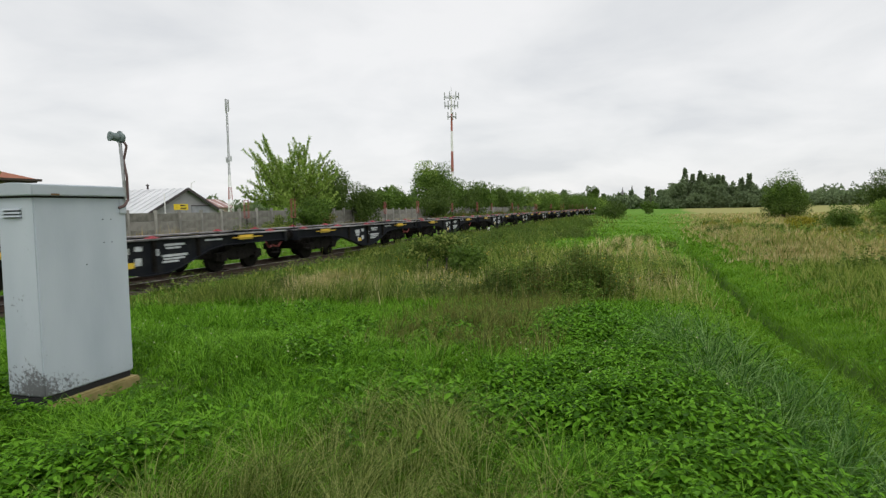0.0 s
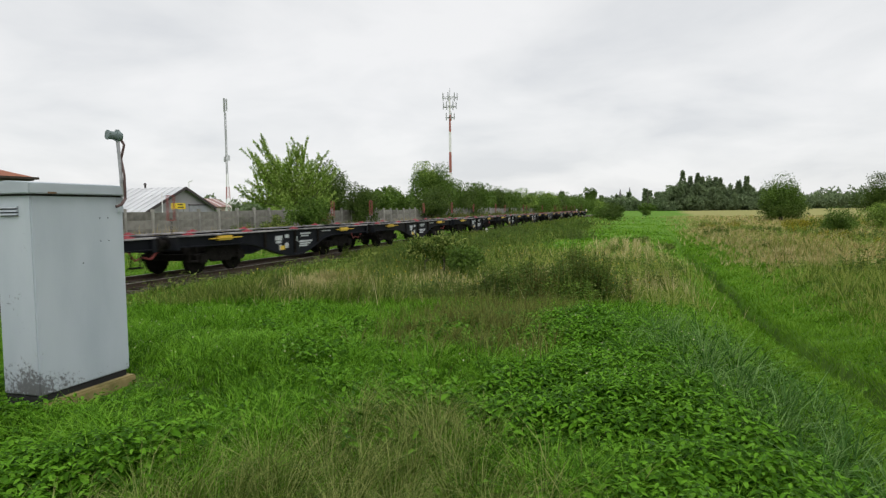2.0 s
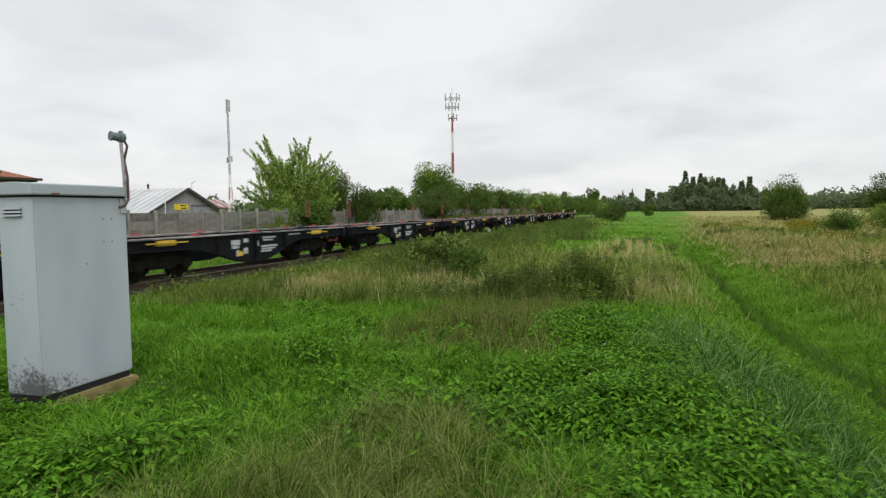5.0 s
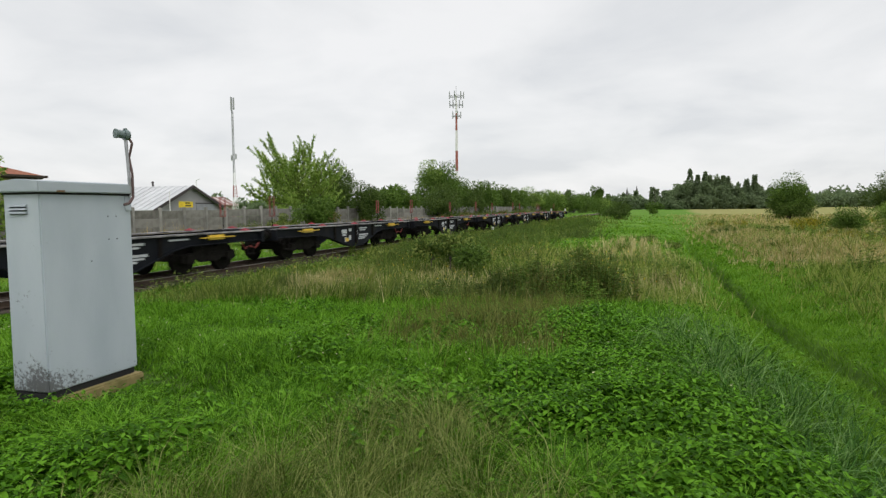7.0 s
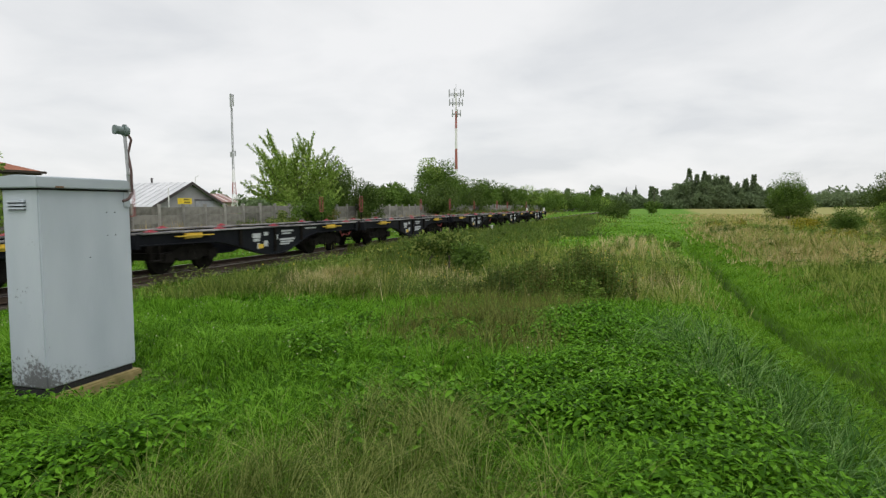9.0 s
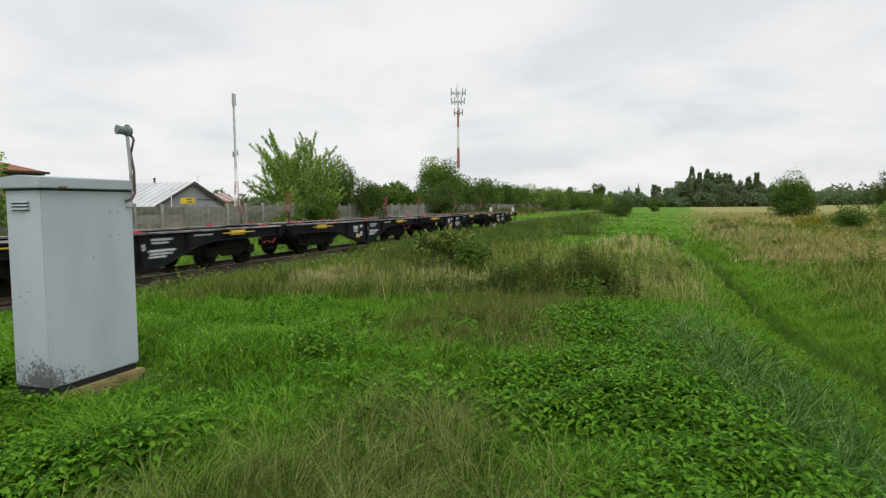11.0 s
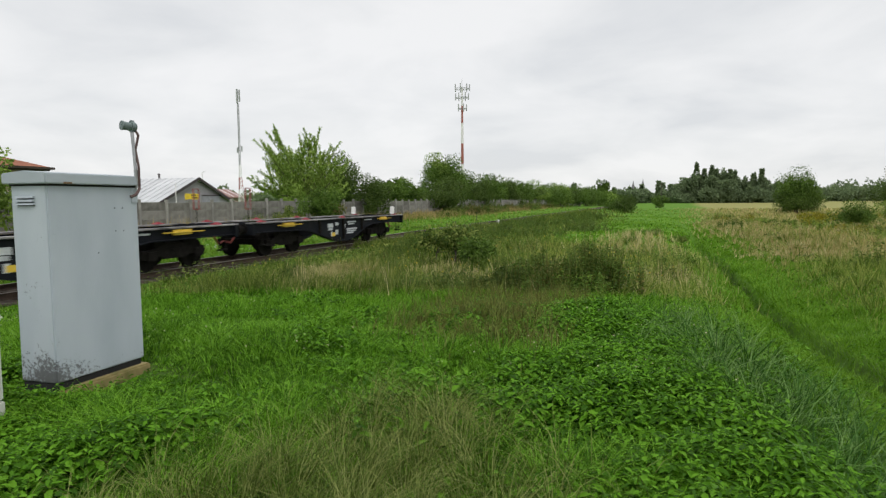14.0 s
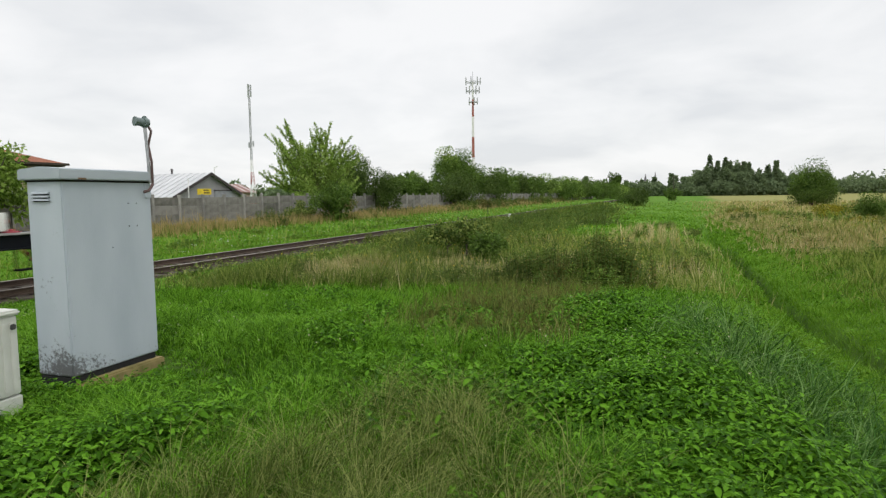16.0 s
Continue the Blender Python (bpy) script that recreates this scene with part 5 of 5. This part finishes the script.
def woods():
    """Far tree line as one mass: broadleaf crowns and a few pointed conifers."""
    rs = np.random.RandomState(33)
    P, D, N, L = [], [], [], []

    def add(x, y, hgt, rad, cone, n, leaf):
        if cone:
            f = rs.uniform(0, 1, n) ** 0.7
            a = rs.uniform(0, 6.283, n)
            q = rad * (1 - f) * (0.6 + 0.4 * rs.uniform(0, 1, n)) + 0.1
            p = np.stack([q * np.cos(a), q * np.sin(a), hgt * (0.05 + 0.95 * f)], 1)
            o = unit(np.stack([np.cos(a), np.sin(a), np.full(n, -0.1)], 1))
        else:
            p, o = crown_points(rs, n, rad, rad, hgt * 0.52, hgt * 0.45, 12, True)
            p[:, 2] = np.maximum(p[:, 2], 0)
        P.append(p + np.array([x, y, -0.3]))
        D.append(unit(o + rs.normal(scale=.6, size=(n, 3)))), N.append(unit(o + rs.normal(scale=.5, size=(n, 3)) + np.array([0, 0, .5])))
        L.append(leaf * rs.uniform(.6, 1.4, n))

    # near wood: left low shoulder, tall conifer group, falling to the right
    for i in range(46):
        u = rs.uniform()
        x, y = 10 + 62 * u, 430 + rs.uniform(-12, 25)
        top = 13 + 8 * math.exp(-((u - 0.35) / 0.30) ** 2) + rs.uniform(-3.5, 3)
        add(x, y, top, rs.uniform(4, 7), False, 850, 1.35)
        u = rs.uniform()
        add(10 + 62 * u, 440 + rs.uniform(-6, 8), 11 + 7 * math.exp(-((u - 0.45) / 0.35) ** 2) + rs.uniform(-1.5, 1.5), rs.uniform(5, 7), False, 750, 1.35)
        add(10 + 62 * rs.uniform(), 418 + rs.uniform(-4, 6), rs.uniform(6, 10), rs.uniform(4, 7), False, 400, 1.3)
    for x, h in ((24, 25.5), (28.5, 21.5), (33, 23.5), (35, 21), (43, 20.5), (46, 19.5), (57, 18), (61, 20.5)):
        add(x, 428 + rs.uniform(-4, 4), h, rs.uniform(3.4, 6.5), True, 800, 1.25)
    # low hazy line over the fields, both sides
    for i in range(150):
        u = rs.uniform()
        x, y = 62 + 330 * u ** 1.4, 560 + rs.uniform(-30, 60)
        add(x, y, rs.uniform(9, 15) + (5 if rs.uniform() < .12 else 0), rs.uniform(6, 10), False, 260, 2.2)
    for i in range(60):
        u = rs.uniform()
        x, y = -60 + 72 * u, 450 + rs.uniform(-40, 70)
        cone = rs.uniform() < .10
        add(x, y, rs.uniform(6, 11) + (4 if cone else 0), 2.5 if cone else rs.uniform(4, 7), cone, 300, 1.8)
    for i in range(80):
        add(-80 - 420 * rs.uniform(), 330 + rs.uniform(-60, 150), rs.uniform(7, 13), rs.uniform(5, 9), False, 240, 2.4)
    P, D, N, L = map(np.concatenate, (P, D, N, L))
    tagged(leaf_object("far_woods", P, D, N, L, L * .7, L_FAR), "distant woodland in haze-paled green with pointed conifers beyond the fields", "woodland", kind="stuff")


def planting():
    shoot_tree()
    T = tree
    T("bush", "dark green dense bush behind the concrete fence", "bush", -31.8, 60.0, 7.9, 3.9, 5.5, L_DARK, 11000, .26, 26, 2, .05)
    T("bush", "dark green bush grown out before the concrete fence", "bush", -26.6, 57.0, 5.7, 1.9, 2.4, L_DARK, 5600, .22, 22, 22, .02)
    T("bush", "dark green dense bush behind the concrete fence", "bush", -31.5, 57.0, 6.2, 2.4, 3.0, L_MID, 5000, .24, 20, 3, .05)
    T("shrub", "rust-tinged green shrub in front of the fence", "shrub", -24.6, 42.4, 3.2, 1.9, 2.4, L_MID, 4800, .17, 34, 4, .03, .06)
    T("shrub", "rust-tinged green shrub in front of the fence", "shrub", -25.3, 45.2, 2.5, 1.3, 1.9, L_RUST, 3400, .16, 26, 14, .03, .06)
    T("shrub", "yellow-green low shrub in front of the fence", "shrub", -26.0, 40.2, 1.7, 1.0, 1.6, L_OLIVE, 2200, .13, 14, 5, .03, .05)
    T("tree", "mid-green round tree beside the fence", "tree", -31.0, 93.5, 10.6, 4.5, 7.0, L_MID, 13000, .34, 34, 6, .05, .2)
    T("tree", "light green loose-headed tree beside the fence", "tree", -32.0, 90.5, 10.8, 3.2, 3.4, L_LIGHT, 2200, .34, 10, 106, .38, .14)
    T("bush", "dark bush at the foot of a tree by the fence", "bush", -27.4, 82.0, 6.0, 2.6, 6.0, L_DARK, 6000, .30, 20, 7, .03)
    T("bush", "dark bush at the foot of a tree by the fence", "bush", -28.5, 101.0, 7.2, 3.0, 6.5, L_DARK, 4000, .32, 16, 17, .03)
    for i, (x, y, h, r, m) in enumerate(((-31, 118, 8.1, 5.5, L_MID), (-30.5, 131, 8.4, 5.5, L_DARK), (-29.5, 145, 7.8, 5.5, L_MID), (-30, 160, 7.4, 7, L_LIGHT), (-27.5, 175, 7.4, 7, L_MID),
                                         (-26, 190, 7.8, 8, L_DARK), (-24, 208, 8.3, 8, L_MID), (-22, 228, 8.1, 9, L_MID), (-19.5, 248, 6.7, 8, L_LIGHT), (-16, 262, 6.6, 8, L_DARK), (-33, 74, 5.6, 4.5, L_MID), (-33, 82, 6.4, 5, L_MID), (-33, 110, 6.8, 5, L_MID), (-32, 124, 8.0, 6, L_MID), (-31, 138, 8.0, 6, L_MID),
                                         (-30, 152, 7.2, 6, L_DARK), (-29, 167, 7.6, 7, L_MID), (-26.5, 183, 8.0, 7, L_LIGHT), (-25, 199, 8.2, 8, L_MID), (-23, 218, 8.2, 8, L_DARK), (-20.5, 238, 7.8, 8, L_MID), (-17.5, 255, 7.0, 7, L_MID))):
        T("roadside_tree", "green bushy tree in the row along the fence", "tree", x, y, h, r * .7, r, m, 3600, .46, 22, 40 + i, .03, .15, "row of trees along the fence")
    T("tree", "small round-headed tree standing above a hedge row", "tree", -21.2, 268, 14.2, 4.0, 4.0, L_MID, 2600, .6, 8, 61, .22, .25)
    T("bush", "dark round bush beside the grassy path", "bush", -5.7, 124, 4.2, 2.9, 2.9, L_DARK, 4200, .26, 18, 61, .02)
    T("bush", "green bush at the end of the path", "bush", 0.6, 196, 4.6, 2.8, 3.0, L_MID, 2400, .36, 14, 62, .02)
    T("bush", "low bush on the bank beside the track", "bush", -9.0, 140, 3.0, 3.2, 3.5, L_MID, 2500, .3, 14, 63, .02)
    T("tree", "dark green rounded willow bush standing in the field", "tree", 20.8, 110, 7.9, 4.0, 4.0, L_MID, 11000, .30, 60, 64, .01)
    T("bush", "dark green skirt of low growth round a willow bush", "bush", 20.3, 109, 4.6, 4.4, 4.2, L_DARK, 6000, .28, 36, 164, .01)
    T("shrub", "light green tall shrub in the dry field", "shrub", 14.4, 54.5, 2.3, 2.3, 2.0, L_MID, 4200, .16, 22, 65, .02, .05)
    T("shrub", "light green tall shrub in the dry field", "shrub", 17.6, 56.5, 2.9, 1.6, 1.6, L_LIGHT, 2600, .17, 18, 66, .02, .05)
    T("goldenrod", "yellow flowering goldenrod clump in the field", "plant", 14.0, 65.0, 1.6, 1.9, 1.6, L_GOLD, 2600, .13, 18, 67, .02, .03)
    T("goldenrod", "yellow flowering goldenrod clump in the field", "plant", 10.0, 48.0, 1.0, 1.0, 1.0, L_GOLD, 1200, .10, 12, 68, .02, .03)
    T("tree", "dark green tall bush at the field edge", "tree", 39.8, 126, 9.3, 5.2, 5.2, L_DARK, 8000, .34, 36, 69, .03)
    T("tree", "green tree in front of a house", "tree", -27.0, 18.2, 6.0, 2.0, 2.0, L_LIGHT, 6500, .2, 24, 70, .05)
    T("hazel_shrub", "dark leafy shrub among the weeds before the track", "shrub", -5.25, 18.2, 1.15, 0.75, 0.7, L_MID, 2600, .10, 34, 71, .02, .03)
    T("hazel_shrub", "pale leafy spreading shrub among the weeds before the track", "shrub", -6.1, 19.0, 1.45, 0.75, 0.7, L_OLIVE, 1900, .11, 30, 73, .22, .03)
    T("hazel_shrub", "pale leafy spreading shrub among the weeds before the track", "shrub", -6.9, 19.4, 1.30, 0.8, 0.7, L_OLIVE, 1700, .11, 28, 72, .20, .03)
    W = weed_clump
    W("weed_clump", "tall dark green stalked weed clump in the meadow", -2.45, 13.4, 0.8, 0.5, 1.15, 150, L_MID, .11, 81)
    W("weed_clump", "tall dark green stalked weed clump in the meadow", -1.2, 13.2, 0.62, 0.5, 1.55, 170, L_MID, .10, 82)
    W("weed_clump", "low leafy weed clump in the meadow", -3.1, 13.0, 0.4, 0.4, 0.75, 70, L_DARK, .09, 83)
    W("weed_clump", "yellow-green leafy weed clump among dark stalks", -1.5, 12.4, 0.4, 0.3, 0.80, 70, L_WEED, .09, 89)
    W("weed_clump", "yellow-green leafy weed clump among dark stalks", -2.0, 12.6, 0.35, 0.3, 0.95, 60, L_RUST, .07, 90)
    W("thistle", "single upright brown thistle stalk", -0.25, 12.6, 0.05, 0.05, 0.95, 6, L_RUST, .08, 84)
    W("weed_clump", "dark leafy weeds on the bank by the track", -6.6, 36.0, 1.7, 2.2, 1.0, 80, L_MID, .13, 85)
    W("weed_clump", "dark leafy weeds on the bank by the track", -4.6, 44.0, 1.6, 2.5, 1.1, 80, L_DARK, .14, 86)
    W("weed_clump", "dark leafy weeds on the bank by the track", -7.2, 58.0, 2.0, 3.5, 1.2, 80, L_MID, .17, 87)
    W("weed_clump", "low leafy weed clump in the meadow", -4.8, 17.2, 0.6, 0.6, 0.6, 36, L_MID, .10, 88)
    rnd = random.Random(8)
    for i in range(34):   # scattered over the rough meadow
        x, y = rnd.uniform(-10.5, 0.6), 11.8 + 22 * rnd.random() ** 1.5
        m = rnd.choice((L_WEED, L_WEED, L_RUST, L_LIGHT, L_MID))
        W("weed_clump", "small leafy weed clump in the rough meadow", x, y, rnd.uniform(.25, .6), rnd.uniform(.25, .6), rnd.uniform(.4, .75), 22, m, .095, 300 + i)
    for i in range(30):   # darker rank plants that break up the rough growth
        x, y = rnd.uniform(-10.2, -0.5), 12.2 + 12 * rnd.random() ** 1.3
        m = rnd.choice((L_MID, L_MID, L_DARK, L_OLIVE))
        W("weed_clump", "dark bushy weed clump in the rough meadow", x, y, rnd.uniform(.25, .5), rnd.uniform(.25, .5), rnd.uniform(.45, .8), 40, m, .085, 900 + i)
    for x, y in ((-10.2, 26.5), (-10.0, 27.4), (-9.7, 26.9), (-9.4, 27.6), (-9.9, 25.9), (-11.6, 20.6), (-11.3, 21.2), (-11.8, 21.6), (-11.4, 23.0), (-10.9, 24.2)):
        W("dock_stalk", "upright dark brown seeding dock stalk beside the rail", x, y, .05, .05, rnd.uniform(.75, 1.1), 3, L_RUST, .06, 950 + int(y * 10))
    for i in range(14):   # leafy plants in the lawn beyond the track
        x, y = rnd.uniform(-22.5, -16.8), 20 + 30 * rnd.random()
        W("weed_clump", "low leafy weed clump in the lawn beyond the track", x, y, rnd.uniform(.3, .7), rnd.uniform(.3, .8), rnd.uniform(.2, .38), 30, L_WEED, .10, 1000 + i)
    for i in range(12):   # along the grassy path
        x, y = rnd.uniform(-3.5, 1.5), 19 + 26 * rnd.random()
        W("weed_clump", "green tussock beside the grassy path", x, y, rnd.uniform(.3, .7), rnd.uniform(.3, .8), rnd.uniform(.3, .6), 34, rnd.choice((L_WEED, L_OLIVE)), .10, 1050 + i)
    for i in range(26):   # rank growth along the fence
        x, y = rnd.uniform(-27.3, -24.8), rnd.uniform(30, 150)
        m = rnd.choice((L_MID, L_RUST, L_DARK))
        W("weed_clump", "rank rusty weed clump at the fence foot", x, y, rnd.uniform(.5, 1.2), rnd.uniform(.8, 2.2), rnd.uniform(.8, 1.6), 34, m, .16, 400 + i)
    for i in range(30):   # taller thicket hiding the far end of the fence
        x, y = rnd.uniform(-26.6, -24.6), rnd.uniform(78, 165)
        m = rnd.choice((L_RUST, L_RUST, L_OLIVE, L_MID))
        W("weed_clump", "tall rusty thicket in front of the fence", x, y, rnd.uniform(.9, 1.6), rnd.uniform(1.6, 3.2), rnd.uniform(1.5, 2.3), 38, m, .28, 700 + i)
    for i in range(26):   # bank beside the track
        x, y = rnd.uniform(-11.0, -7.0), 24 + 75 * rnd.random() ** 1.3
        m = rnd.choice((L_MID, L_MID, L_DARK))
        W("weed_clump", "dark green tall weeds on the bank beside the track", x, y, rnd.uniform(.6, 1.2), rnd.uniform(.8, 2.0), rnd.uniform(.8, 1.3), 34, m, .14, 600 + i)
    for i in range(60):   # beside the field
        x, y = rnd.uniform(5.2, 24), 14 + 80 * rnd.random() ** 1.4
        m = rnd.choice((L_MID, L_LIGHT, L_OLIVE, L_GOLD))
        W("weed_clump", "green weed clump in the dry field", x, y, rnd.uniform(.5, 1.3), rnd.uniform(.5, 1.5), rnd.uniform(.55, 1.1), 42, m, .145, 500 + i)


def far_town():
    """Two spires and a few roofs over the tree line."""
    wall = plain("distant_pale_wall", (0.42, 0.41, 0.40), rough=.9)
    roofm = plain("distant_grey_roof", (0.16, 0.15, 0.16), rough=.8)
    for x, h in ((-22.0, 21.0), (-13.0, 22.5)):
        c = tagged(new("church_tower"), "distant pale church tower with a pointed dark spire", "church tower", "far town")
        c.location = (x, 640, -0.5)
        part("tower", boxes((-1.6, 1.6, -1.6, 1.6, 0, h * .62), bevel=.1), wall, c)
        part("spire", rods(((0, 0, h * .62), (0, 0, h), 1.7, 0.1), n=8), roofm, c)
    for i, (x, w, h) in enumerate(((-5, 10, 7), (9, 12, 6.5), (-36, 14, 8))):
        c = tagged(new("far_house"), "distant pale house with a grey gable roof", "house", "far town")
        c.location = (x, 520 + 8 * i, -0.5)
        part("wall", boxes((-w / 2, w / 2, -4, 4, 0, h * .6)), wall, c)
        b = bmesh.new()
        prism(b, [(-w / 2 - .4, h * .6), (w / 2 + .4, h * .6), (0, h)], "y", -4.4, 4.4)
        part("roof", b, roofm, c)
    pole = tagged(new("utility_pole"), "slender wooden utility pole beside the far path", "pole")
    pole.location = (1.5, 240, -0.5)
    part("shaft", rods(((0, 0, 0), (0, 0, 8.5), .14, .09)), BARK, pole)
    part("cross_arm", boxes((-.7, .7, -.05, .05, 7.9, 8.02)), BARK, pole)


planting()
far_town()
woods()
meadow()
herbs()
flowers()
nettles()
fence()


def sleepers():
    b = boxes((-1.25, 1.25, -.12, .12, -.30, -.16), bevel=.015)
    m = bpy.data.meshes.new("sleeper")
    b.to_mesh(m), b.free(), m.materials.append(SLEEPER)
    tb = tagged(new("track_sleepers"), "row of weathered sleepers half sunk in ballast", "sleepers")
    tb.location = (TRACK_X, 0, 0)
    for i in range(170):
        s = new("sleeper", m)
        s.parent, s.location = tb, (random.uniform(-.03, .03), -2 + i * .62, random.uniform(-.01, .01))


sleepers()


# ---- movement ----
def motions():
    turns = [(f / FPS, f / FPS * SPEED / 0.44) for f in range(0, 481)]
    for k, w in enumerate(wagons):
        y0 = TAIL0 - WAGON_PITCH * k
        rows = [(t, y0 - t * SPEED) for t in (0.0, 4.0, 8.0, 12.0, 14.0, 14.8)]
        rows += [(15.2, y0 - 152.45), (15.6, y0 - 156.55), (16.0, y0 - 160.9)]      # it gains a little speed at the end
        walk(w, [(t, pose(WAGON_X, y, 0)) for t, y in rows])
        for ws in [c for b in w.children for c in b.children if c.name.startswith("wheelset")]:
            at = ws.location.copy()
            walk(ws, [(t, Matrix.Translation(at) @ Matrix.Rotation(a, 4, "X")) for t, a in turns])


motions()
